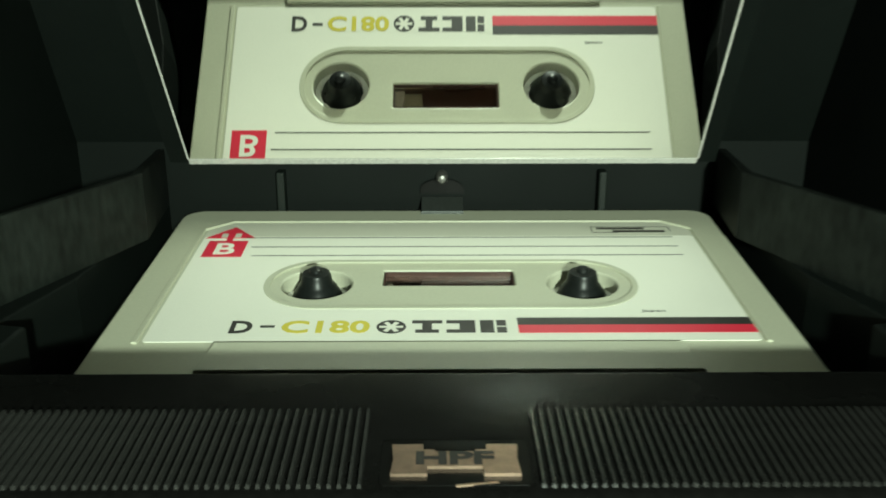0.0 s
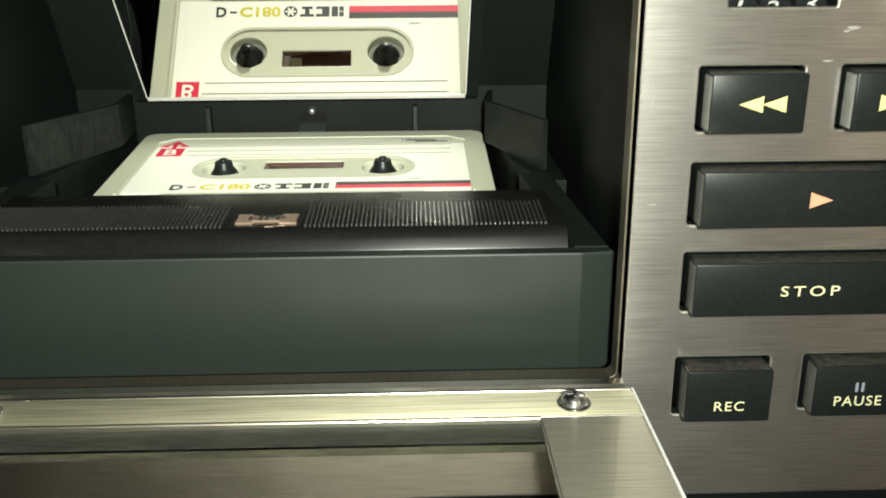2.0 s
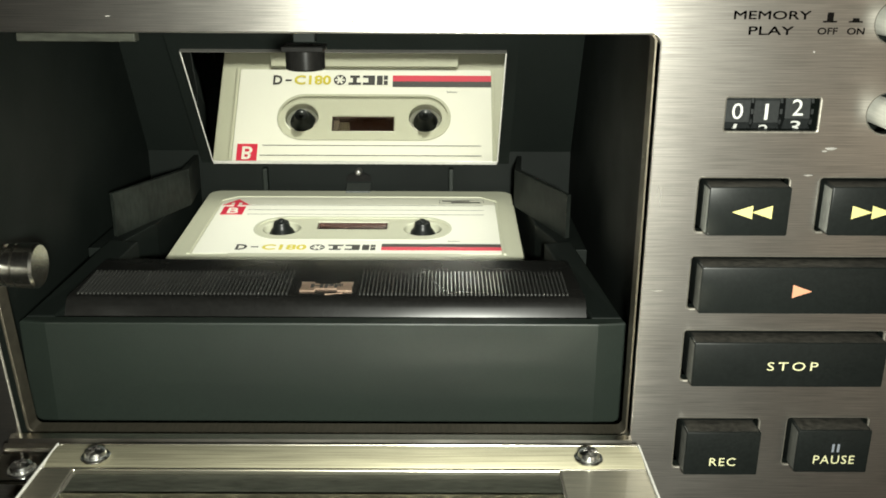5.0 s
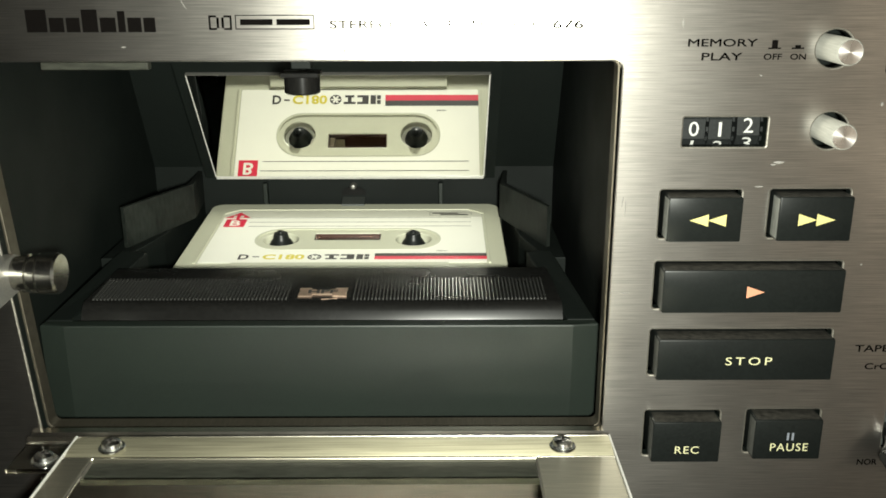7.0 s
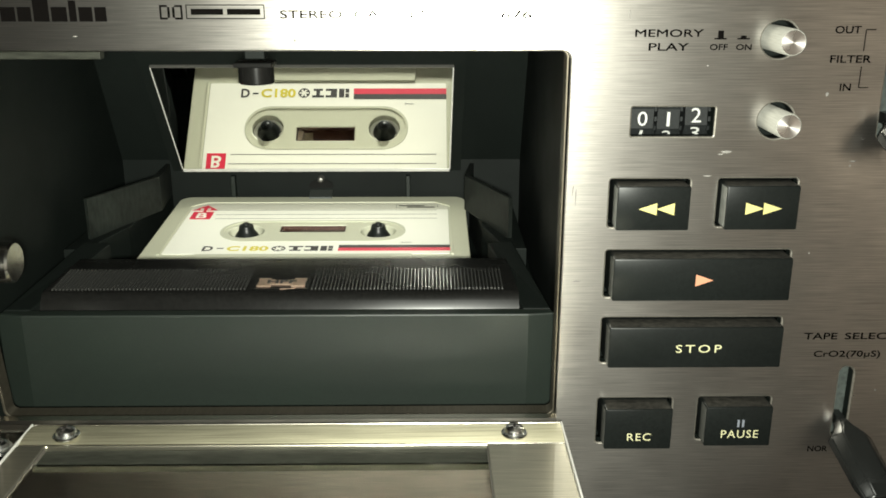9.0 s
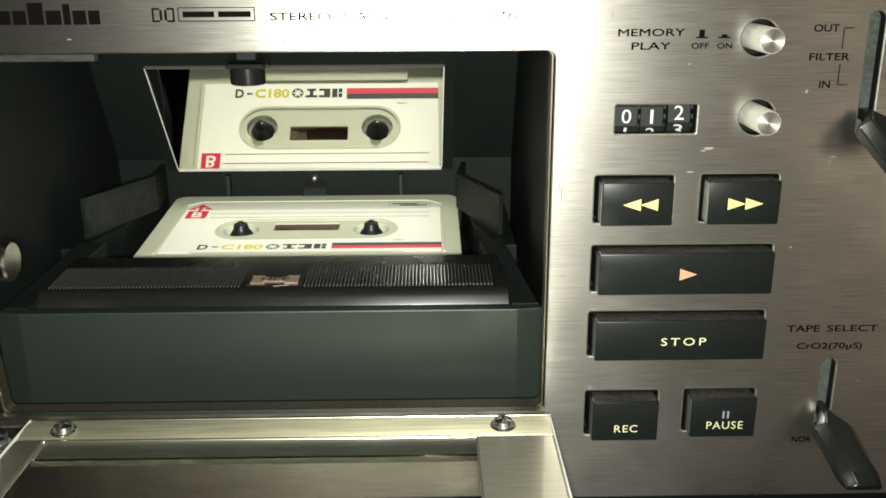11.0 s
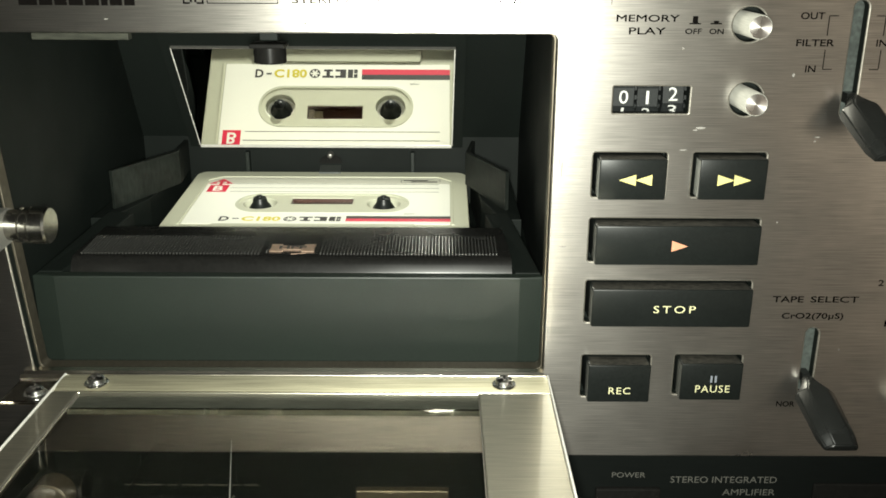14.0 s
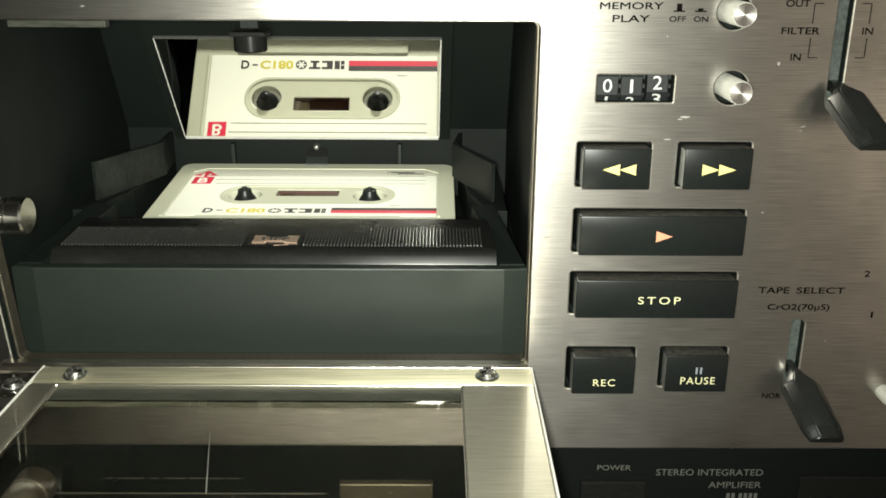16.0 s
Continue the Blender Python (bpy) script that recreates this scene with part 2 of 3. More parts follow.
def sheet(rings, depth, bevel=0.0):
    """A flat plate in x and y with holes: the first ring is its outline. It is depth thick, about z = 0."""
    cu = bpy.data.curves.new("sheet", "CURVE")
    cu.dimensions, cu.fill_mode = "2D", "BOTH"
    cu.extrude, cu.bevel_depth, cu.bevel_resolution, cu.offset = depth / 2 - bevel, bevel, 1, -bevel
    for ring in rings:
        s = cu.splines.new("POLY")
        s.points.add(len(ring) - 1)
        for p, (x, y) in zip(s.points, ring):
            p.co = (x, y, 0, 1)
        s.use_cyclic_u = True
    ob = bpy.data.objects.new("sheet", cu)
    scene.collection.objects.link(ob)
    me = bpy.data.meshes.new_from_object(ob.evaluated_get(bpy.context.evaluated_depsgraph_get()))
    bm = bmesh.new()
    bm.from_mesh(me)
    bpy.data.objects.remove(ob)
    bpy.data.curves.remove(cu)
    bpy.data.meshes.remove(me)
    bmesh.ops.remove_doubles(bm, verts=bm.verts, dist=0.0005)
    for f in bm.faces:
        f.smooth = False
    for layer in list(bm.loops.layers.uv.values()):
        bm.loops.layers.uv.remove(layer)
    return bm


def upright(bm, y):
    """Turns a flat plate so that its top faces the viewer (-y), with x to the right and z up."""
    for v in bm.verts:
        v.co = (v.co.x, y - v.co.z, v.co.y)
    return bm


def tangents(bm, along=2, across=0):
    """A map whose first axis runs across the brush marks."""
    uv = bm.loops.layers.uv.new("brush")
    for f in bm.faces:
        for lp in f.loops:
            lp[uv].uv = (lp.vert.co[along] * 0.05, lp.vert.co[across] * 0.05)
    return bm


def letters(text, x0, x1, y0, y1, thick=0.004, bold=0.0, slant=0.0, spacing=1.0):
    """Words fitted into a rectangle in x and y."""
    cu = bpy.data.curves.new("letters", "FONT")
    cu.body, cu.extrude, cu.offset, cu.resolution_u, cu.shear, cu.space_character = text, 0.01, bold, 3, slant, spacing
    ob = bpy.data.objects.new("letters", cu)
    scene.collection.objects.link(ob)
    me = bpy.data.meshes.new_from_object(ob.evaluated_get(bpy.context.evaluated_depsgraph_get()))
    bm = bmesh.new()
    bm.from_mesh(me)
    bpy.data.objects.remove(ob)
    bpy.data.curves.remove(cu)
    bpy.data.meshes.remove(me)
    xs, ys = [v.co.x for v in bm.verts], [v.co.y for v in bm.verts]
    for v in bm.verts:
        v.co = (x0 + (v.co.x - min(xs)) / (max(xs) - min(xs)) * (x1 - x0), y0 + (v.co.y - min(ys)) / (max(ys) - min(ys)) * (y1 - y0), thick if v.co.z > 0 else 0)
    return bm


def join(*parts):
    out = bmesh.new()
    for bm in parts:
        me = bpy.data.meshes.new("joined")
        bm.to_mesh(me)
        bm.free()
        out.from_mesh(me)
        bpy.data.meshes.remove(me)
    return out


def moved(bm, x=0, y=0, z=0, turn=None):
    if turn:
        bmesh.ops.transform(bm, matrix=turn, verts=bm.verts)
    bmesh.ops.translate(bm, vec=(x, y, z), verts=bm.verts)
    return bm


# ---- the room, closed round the set ----
def slab(name, x0, x1, y0, y1, z0, z1, mat, label, category):
    return tagged(part(name, box(x0, x1, y0, y1, z0, z1), mat), label, category, kind="structure")


slab("floor", -160, 260, -260, 60, -80, -76, M_FLOOR, "dark wooden floor of the room", "floor")
slab("ceiling", -160, 260, -260, 60, 170, 174, M_ROOM, "plain warm-toned ceiling of the room", "ceiling")
slab("wall_north", -160, 260, 60, 64, -76, 170, M_ROOM, "plain warm-toned wall behind the equipment", "wall")
slab("wall_south", -160, 260, -264, -260, -76, 170, M_ROOM, "plain warm-toned wall facing the equipment", "wall")
slab("wall_west", -164, -160, -260, 60, -76, 170, M_ROOM, "plain warm-toned side wall", "wall")
slab("wall_east", 260, 264, -260, 60, -76, 170, M_ROOM, "plain warm-toned side wall", "wall")

shelf = thing("equipment_shelf", (8, 15, -76), "dark wooden shelf carrying the amplifier and cassette deck", "shelf")
part("board", box(-40, 40, -15, 17, 60.0, 62.2, 0.2), M_WOOD, shelf)
for sx in (-37, 37):
    part("side_panel", box(sx - 1.2, sx + 1.2, -14, 16, 0, 60), M_WOOD, shelf)

# ---- cassette deck ----
deck = thing("cassette_deck", (0, 0, 0), "brushed aluminium cassette deck with its clear flap door folded open", "cassette deck")
OPEN_L, OPEN_R, OPEN_B, OPEN_T = -6.36, 6.86, 1.6, 10.2
DECK_L, DECK_R, DECK_B, DECK_T = -13.6, 28.0, -0.78, 13.4
FACE = -0.42
BUTTONS = {
    "rewind": ((7.94, 9.52, 6.41, 7.39), (7.84, 9.60, 6.37, 7.46)),
    "forward": ((10.30, 11.88, 6.42, 7.40), (10.22, 11.96, 6.38, 7.47)),
    "play": ((7.95, 11.91, 4.77, 5.76), (7.84, 11.99, 4.72, 5.83)),
    "stop": ((7.95, 11.89, 3.14, 4.13), (7.84, 11.97, 3.09, 4.21)),
    "record": ((7.97, 9.54, 1.05, 2.08), (7.85, 9.61, 1.0, 2.17)),
    "pause": ((10.32, 11.87, 1.12, 2.13), (10.23, 11.95, 1.07, 2.19)),
}
KNOBS = ((11.22, 10.44), (11.32, 8.74))
SLOTS = ((13.71, 8.3, 10.98), (13.66, 1.1, 2.95))
rings = [
    rounded(DECK_L, DECK_R, DECK_B, DECK_T, 0.1),
    slanted(rounded(OPEN_L, OPEN_R, OPEN_B, OPEN_T, 0.16)),
    rounded(8.22, 10.0, 8.40, 9.03, 0.03, 2),
]
rings += [rounded(*hole, 0.06, 3) for _, hole in BUTTONS.values()]
rings += [[(x + 0.39 * math.cos(i * math.pi / 20), z + 0.39 * math.sin(i * math.pi / 20)) for i in range(40)] for x, z in KNOBS]
rings += [rounded(x - 0.165, x + 0.165, a, b, 0.16, 8) for x, a, b in SLOTS]
panel = part("front_panel", tangents(upright(sheet(rings, 0.3, 0.035), 0.15)), M_BRUSHED, deck, "brushed aluminium front panel with engraved black lettering")
# button and lever hole walls blackened as shade; bevels dulled, opening's left edge too
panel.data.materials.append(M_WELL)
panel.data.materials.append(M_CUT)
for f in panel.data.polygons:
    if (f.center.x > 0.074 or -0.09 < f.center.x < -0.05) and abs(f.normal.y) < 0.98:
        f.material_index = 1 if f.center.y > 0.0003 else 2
part("opening_rim", upright(sheet([slanted(rounded(OPEN_L - 0.12, OPEN_R + 0.12, OPEN_B - 0.1, OPEN_T + 0.12, 0.2)), slanted(rounded(OPEN_L + 0.03, OPEN_R - 0.03, OPEN_B + 0.02, OPEN_T - 0.03, 0.14))], 0.42, 0.015), 0.53), M_LINER, deck, "satin metal liner of the tape opening")
part("case", join(box(DECK_L, DECK_R, 0.32, 26, DECK_T - 0.3, DECK_T), box(DECK_L, DECK_L + 0.3, 0.32, 26, DECK_B, DECK_T - 0.3), box(DECK_R - 0.3, DECK_R, 0.32, 26, DECK_B, DECK_T - 0.3), box(DECK_L + 0.3, DECK_R - 0.3, 25.7, 26, DECK_B, DECK_T - 0.3), box(DECK_L + 0.3, DECK_R - 0.3, 0.32, 25.7, DECK_B, DECK_B + 0.2)), M_AMP, deck)
part("panel_backing", join(box(7.3, 16.4, 1.6, 1.75, 0.0, 12.0), box(7.3, 7.4, 0.31, 1.6, 0, 12)), M_WELL, deck)


def print_on_panel(name, text, x0, x1, z0, z1, mat=None, bold=0.0, parent=None, y=-0.001):
    strokes = [letters(text, x0 + k, x1 - 0.01 + k, z0 + h, z1 - 0.01 + h, bold=bold) for k in (0.0, 0.006) for h in (0.0, 0.006)]
    return part(name, upright(join(*strokes), y), mat or M_PANELINK, parent or panel)


def bars_on_panel(name, rects, mat=None, y=-0.001, parent=None):
    for a, b, c, d in rects:
        part(name, box(a, b, y - 0.004, y, c, d), mat or M_PANELINK, parent or panel)


print_on_panel("lettering", "MEMORY", 8.18, 9.61, 10.49, 10.65)
print_on_panel("lettering", "PLAY", 8.48, 9.32, 10.21, 10.37)
print_on_panel("lettering", "OFF", 9.76, 10.14, 10.22, 10.35)
print_on_panel("lettering", "ON", 10.31, 10.64, 10.22, 10.35)
bars_on_panel("switch_symbol", [(9.84, 10.10, 10.44, 10.47), (9.91, 10.03, 10.47, 10.62)])
bars_on_panel("switch_symbol", [(10.32, 10.58, 10.44, 10.47), (10.39, 10.51, 10.47, 10.52)])
print_on_panel("lettering", "OUT", 12.35, 12.9, 10.56, 10.72)
print_on_panel("lettering", "FILTER", 12.32, 13.19, 9.96, 10.12)
print_on_panel("lettering", "IN", 12.6, 12.84, 9.37, 9.53)
print_on_panel("lettering", "IN", 14.15, 14.40, 9.96, 10.12)
for s, cx in ((1, 13.0), (-1, 14.28)):
    far = cx + s * 0.21
    bars_on_panel("bracket_line", [(min(cx, far), max(cx, far), 10.63, 10.65), (cx - 0.011, cx + 0.011, 10.2, 10.63), (cx - 0.011, cx + 0.011, 9.45, 9.88), (min(cx, far), max(cx, far), 9.43, 9.45)])
print_on_panel("lettering", "TAPE", 12.54, 13.32, 3.65, 3.82)
print_on_panel("lettering", "SELECT", 13.49, 14.70, 3.65, 3.82)
print_on_panel("lettering", "CrO2(70\u00b5S)", 12.82, 14.38, 3.16, 3.37)
print_on_panel("lettering", "NOR", 12.98, 13.46, 0.72, 0.88)
print_on_panel("lettering", "2", 15.12, 15.26, 4.10, 4.27)
print_on_panel("lettering", "1", 15.44, 15.50, 3.0, 3.17)
print_on_panel("lettering", "STEREO", 0.84, 2.12, 10.86, 11.03)
print_on_panel("lettering", "CASSETTE", 2.36, 4.08, 10.86, 11.03)
print_on_panel("lettering", "DECK", 4.34, 5.16, 10.86, 11.03)
print_on_panel("lettering", "676", 5.39, 6.02, 10.86, 11.03)
# maker's mark and noise-reduction mark, as plain shapes
marks, px = [], -5.33
for w, h in ((0.42, 0.45), (0.30, 0.29), (0.28, 0.29), (0.32, 0.45), (0.32, 0.29), (0.15, 0.42), (0.28, 0.29), (0.24, 0.29)):
    marks.append((px, px + w, 10.80, 10.80 + h))
    px += w + 0.045
bars_on_panel("maker_mark", marks)
bars_on_panel("system_mark", [(-1.62, -1.58, 10.84, 11.13), (-1.58, -1.46, 11.09, 11.13), (-1.58, -1.46, 10.84, 10.88), (-1.46, -1.41, 10.88, 11.09), (-1.36, -1.31, 10.88, 11.09), (-1.31, -1.19, 11.09, 11.13), (-1.31, -1.19, 10.84, 10.88), (-1.19, -1.15, 10.84, 11.13)])
bars_on_panel("system_mark", [(-1.08, 0.53, 11.12, 11.14), (-1.08, 0.53, 10.85, 10.87), (-1.08, -1.06, 10.87, 11.12), (0.51, 0.53, 10.87, 11.12), (-0.98, -0.32, 10.935, 11.055), (-0.24, 0.44, 10.935, 11.055)])


# wear on the panel: pale scuffs and specks
for x, z, w, h, a in ((7.03, 7.2, 0.015, 0.13, 4), (7.1, 7.05, 0.012, 0.2, -3), (9.75, 9.9, 0.02, 0.02, 0), (10.32, 8.06, 0.11, 0.028, 0), (10.2, 8.01, 0.06, 0.015, 0), (9.95, 7.53, 0.09, 0.014, 0), (12.35, 9.3, 0.03, 0.045, 0), (13.1, 7.85, 0.07, 0.012, 0), (13.05, 7.75, 0.015, 0.02, 0), (13.9, 2.2, 0.014, 0.014, 0), (8.05, 10.95, 0.016, 0.1, 3), (-3.4, 10.5, 0.05, 0.012, 0), (4.9, 11.5, 0.02, 0.02, 0), (12.4, 5.75, 0.02, 0.02, 0), (7.2, 5.1, 0.1, 0.012, 0), (14.4, 2.35, 0.02, 0.018, 0), (-2.1, 11.34, 0.05, 0.09, 8), (1.12, 10.42, 0.03, 0.035, 0)):
    spot = [(x + w * math.cos(t + a) * (1 + 0.25 * math.sin(3 * t)), z + h * math.sin(t)) for t in [2 * math.pi * i / 12 for i in range(12)]]
    part("scuff", upright(sheet([spot], 0.004), -0.002), M_SCUFF, panel)


# push buttons
def button(name, face, symbols):
    x0, x1, z0, z1 = face
    bm = box(x0, x1, FACE, 1.3, z0, z1, 0.035, 2)
    cap = part("push_button", bm, M_BUTTON, deck, "black plastic " + name + " button", smooth=True)
    # wear plus the light this flank catches, both put into its grey
    part("worn_lit_side", box(x0 - 0.004, x0 + 0.01, FACE + 0.05, 0.0, z0 + 0.05, z1 - 0.05), M_WORNLIT if name in ("fast forward", "rewind") else M_FLANK, cap, "rubbed grey flank, the light on it put into the colour")
    part("dust_film", box(x0 + 0.05, x1 - 0.05, FACE + 0.05, 0.1, z1 - 0.01, z1 + 0.003), M_DUST, cap, "thin brown dust on the upper side")
    for sym, mat in symbols:
        part("symbol", sym, mat, cap)


def triangle(x0, x1, z, h, y=FACE - 0.003):
    bm = bmesh.new()
    ring = [(x0, y, z), (x1, y, z + h), (x1, y, z - h)]
    a = [bm.verts.new(p) for p in ring]
    b = [bm.verts.new((p[0], y + 0.004, p[2])) for p in ring]
    bm.faces.new(a)
    bm.faces.new(b)
    for i in range(3):
        bm.faces.new((a[i], a[(i + 1) % 3], b[(i + 1) % 3], b[i]))
    return bm


def words(text, x0, x1, z0, z1, bold=0.0, spacing=1.15):
    return upright(letters(text, x0, x1, z0, z1, bold=bold, spacing=spacing), FACE - 0.001)


button("rewind", BUTTONS["rewind"][0], [(join(triangle(8.40, 8.80, 6.895, 0.135), triangle(8.79, 9.18, 6.895, 0.135)), M_ARROW)])
button("fast forward", BUTTONS["forward"][0], [(join(triangle(11.12, 10.72, 6.9, 0.135), triangle(11.51, 11.11, 6.9, 0.135)), M_ARROW)])
button("play", BUTTONS["play"][0], [(triangle(10.17, 9.78, 5.26, 0.14), M_PINK)])
button("stop", BUTTONS["stop"][0], [(words("STOP", 9.47, 10.51, 3.52, 3.71, spacing=1.35), M_CREAM)])
button("record", BUTTONS["record"][0], [(words("REC", 8.50, 9.05, 1.28, 1.47), M_CREAM)])
button("pause", BUTTONS["pause"][0], [(words("PAUSE", 10.70, 11.57, 1.34, 1.54), M_CREAM), (join(box(11.06, 11.11, FACE - 0.004, FACE, 1.62, 1.81), box(11.17, 11.22, FACE - 0.004, FACE, 1.62, 1.81)), M_GREYPRINT)])

# round push knobs
for kx, kz in KNOBS:
    knob = part("push_knob", turned([(0.27, 1.5), (0.27, -0.72), (0.25, -0.75)], "y", 48), M_SPUN, deck, "satin spun-aluminium push knob", at=(kx, 0, kz), smooth=True)
    part("knob_face", turned([(0.248, -0.748), (0.24, -0.756), (0.01, -0.756)], "y", 48), M_SPUNCAP, knob, "concentrically turned bright face")

# tape counter: three ten-sided drums behind a small window
counter = part("tape_counter", join(box(8.1, 10.12, 0.31, 0.35, 8.25, 8.39), box(8.1, 10.12, 0.31, 0.35, 9.04, 9.16), box(8.1, 8.21, 0.31, 1.55, 8.25, 9.16), box(10.01, 10.12, 0.31, 1.55, 8.25, 9.16)), M_WELL, deck, "mechanical three-digit tape counter")
SIDE = 0.42
for i, (dx, digit, lift) in enumerate(((8.50, 0, 0.0), (9.06, 1, -0.01), (9.66, 2, 0.075))):
    r = SIDE / 2 / math.tan(math.pi / 10)
    drum = bmesh.new()
    ends = []
    for x in (dx - 0.24, dx + 0.24):
        ends.append([drum.verts.new((x, -r / math.cos(math.pi / 10) * math.cos((k + 0.5) * math.pi / 5), r / math.cos(math.pi / 10) * math.sin((k + 0.5) * math.pi / 5))) for k in range(10)])
    for e in ends:
        drum.faces.new(e)
    for k in range(10):
        drum.faces.new((ends[0][k], ends[0][(k + 1) % 10], ends[1][(k + 1) % 10], ends[1][k]))
    turn = lift / r
    wheel = part("counter_drum", moved(drum, turn=Matrix.Rotation(-turn, 4, "X")), M_DRUM, counter, at=(0, 0.2 + r, 8.75))
    for step in (-1, 0, 1):
        body = upright(letters(str((digit + step) % 10), dx - (0.032 if (digit + step) % 10 == 1 else 0.105), dx + (0.032 if (digit + step) % 10 == 1 else 0.105), -0.155, 0.155), -r - 0.002)
        moved(body, turn=Matrix.Rotation(step * math.pi / 5 - turn, 4, "X"))
        part("digit", body, M_WHITE, counter, at=(0, 0.2 + r, 8.75))
    teeth = join(*[moved(box(dx + 0.25, dx + 0.30, -r - 0.03, -r + 0.1, -0.05, 0.05), turn=Matrix.Rotation(k * math.pi / 10, 4, "X")) for k in range(-3, 4)])
    part("gear_teeth", teeth, M_DRUM, counter, at=(0, 0.2 + r, 8.75))


# slide levers in their slots
def lever(x, z):
    bm = bmesh.new()
    secs = ((0.0, 0.13, 0.16), (0.22, 0.2, 0.22), (0.5, 0.47, 0.29), (1.75, 0.46, 0.25), (2.05, 0.40, 0.17))
    rows = []
    for d, w, h in secs:
        k = 0.17 * d
        rows.append([bm.verts.new(p) for p in ((k - w, -d, -h * 0.6), (k + w, -d, -h * 0.6), (k + w, -d, h * 0.3), (k + w * 0.55, -d, h), (k - w * 0.55, -d, h), (k - w, -d, h * 0.3))])
    for a, b in zip(rows, rows[1:]):
        for i in range(6):
            bm.faces.new((a[i], a[(i + 1) % 6], b[(i + 1) % 6], b[i]))
    bm.faces.new(rows[0])
    bm.faces.new(rows[-1])
    bmesh.ops.bevel(bm, geom=list(bm.edges), offset=0.03, segments=2, affect="EDGES")
    moved(bm, turn=Matrix.Rotation(radians(30), 4, "X"))
    paddle = part("slide_lever", bm, M_LEVER, deck, "black faceted plastic lever", at=(x, 0.0, z), smooth=True)
    part("stem", box(-0.1, 0.1, 0.0, 1.3, -0.12, 0.12), M_LEVER, paddle)


for x, a, b in SLOTS:
    part("slot_felt", box(x - 0.3, x + 0.3, 0.34, 0.4, a - 0.2, b + 0.2), M_FELT, deck, "dusty grey felt behind the lever slot")
lever(13.76, 8.77)
lever(13.66, 1.55)
part("slider_knob", turned([(0.2, 0.3), (0.2, -0.45), (0.16, -0.55), (0.05, -0.58)], "y", 32), M_SPUN, deck, "satin metal knob", at=(16.1, 0, 0.93), smooth=True)

# tape well behind the opening
WALL_L, WALL_R, BACK, FLOOR = -7.02, 7.1, 12.6, 2.62
well = part("well_back", box(WALL_L, WALL_R, BACK, BACK + 0.2, FLOOR, 5.6), M_WELL, deck, "black moulded plastic wall behind the tape")
part("well_side", box(WALL_L - 0.2, WALL_L, 0.56, 14.2, 0.6, 10.9), M_WELL, deck)
part("well_side", box(WALL_R, WALL_R + 0.2, 0.56, 14.2, 0.6, 10.9), M_WELL, deck)
part("well_roof", box(WALL_L, WALL_R, 0.56, 14.2, 10.35, 10.6), M_WELL, deck)
part("well_floor", box(WALL_L, WALL_R, 4.2, 14.2, FLOOR - 0.3, FLOOR - 0.12), M_WELL, deck)
part("drawer_floor", box(WALL_L, WALL_R, 0.56, 4.2, 0.9, 1.05), M_WELL, deck)
# sloping lid behind the mirror
lid = bmesh.new()
ring = [(BACK, 5.2), (10.2, 10.35), (10.6, 10.35), (BACK + 0.4, 5.2)]
for x in (WALL_L, WALL_R):
    ring_v = [lid.verts.new((x, y, z)) for y, z in ring]
    lid.faces.new(ring_v)
lid.verts.ensure_lookup_table()
for i in range(4):
    lid.faces.new((lid.verts[i], lid.verts[(i + 1) % 4], lid.verts[4 + (i + 1) % 4], lid.verts[4 + i]))
part("well_lid", lid, M_WELL, deck)
for s in (-1, 1):
    part("side_guide", prism([(s * 6.36, 6.96, 5.25), (s * 6.25, 6.9, 5.25), (s * 5.05, 10.2, 5.15), (s * 5.3, 12.4, 5.1), (s * 5.45, 12.4, 5.1), (s * 5.21, 10.23, 5.15)], 4.0, 0.02), M_PLATE, deck, "thin dusty grey plastic side guide")
    part("guide_foot", prism([(s * 6.7, 5.9, 4.0), (s * 6.1, 5.9, 4.0), (s * 5.55, 8.2, 4.0), (s * 5.3, 12.4, 4.0), (s * 6.7, 12.4, 4.0)], FLOOR, 0.03), M_WELL, deck)
    part("back_rib", box(s * 3.11 - 0.08, s * 3.11 + 0.08, BACK - 0.3, BACK + 0.02, 3.4, 4.66, 0.03), M_COVER, well)
part("latch_tongue", prism([(-0.4, 12.05, 3.96), (0.41, 12.05, 3.96), (0.41, 12.56, 4.12), (-0.4, 12.56, 4.12)], 3.9, 0.02), M_TONGUE, deck, "grey spring tongue holding the cassette")
# black plate, its colour giving the shade of an arched hole
part("latch_hole_plate", upright(sheet([[(-0.42, 4.2), (0.42, 4.2)] + [(0.42 * math.cos(radians(a)), 4.28 + 0.2 * math.sin(radians(a))) for a in range(0, 181, 20)]], 0.1), BACK - 0.06), M_BEZEL, deck)
part("latch_screw", turned([(0.02, -0.12), (0.07, -0.105), (0.11, -0.04), (0.12, 0.2)], "y", 24), M_RIM, deck, "small metal screw head", at=(0.0, BACK - 0.2, 4.52), smooth=True)

part("roof_lip", box(-5.3, -3.05, 0.33, 0.6, 10.0, 10.16, 0.02), M_LEDGE, deck, "dull grey lip under the top edge")

# tilted mirror over the tape
MIR_L, MIR_R = -4.51, 4.55
low, top = Vector((0, 11.196, 5.177)), Vector((0, 9.34, 8.80))
up = (top - low).normalized()
out = Vector((0, -up.z, up.y))
out = out if out.y < 0 else -out


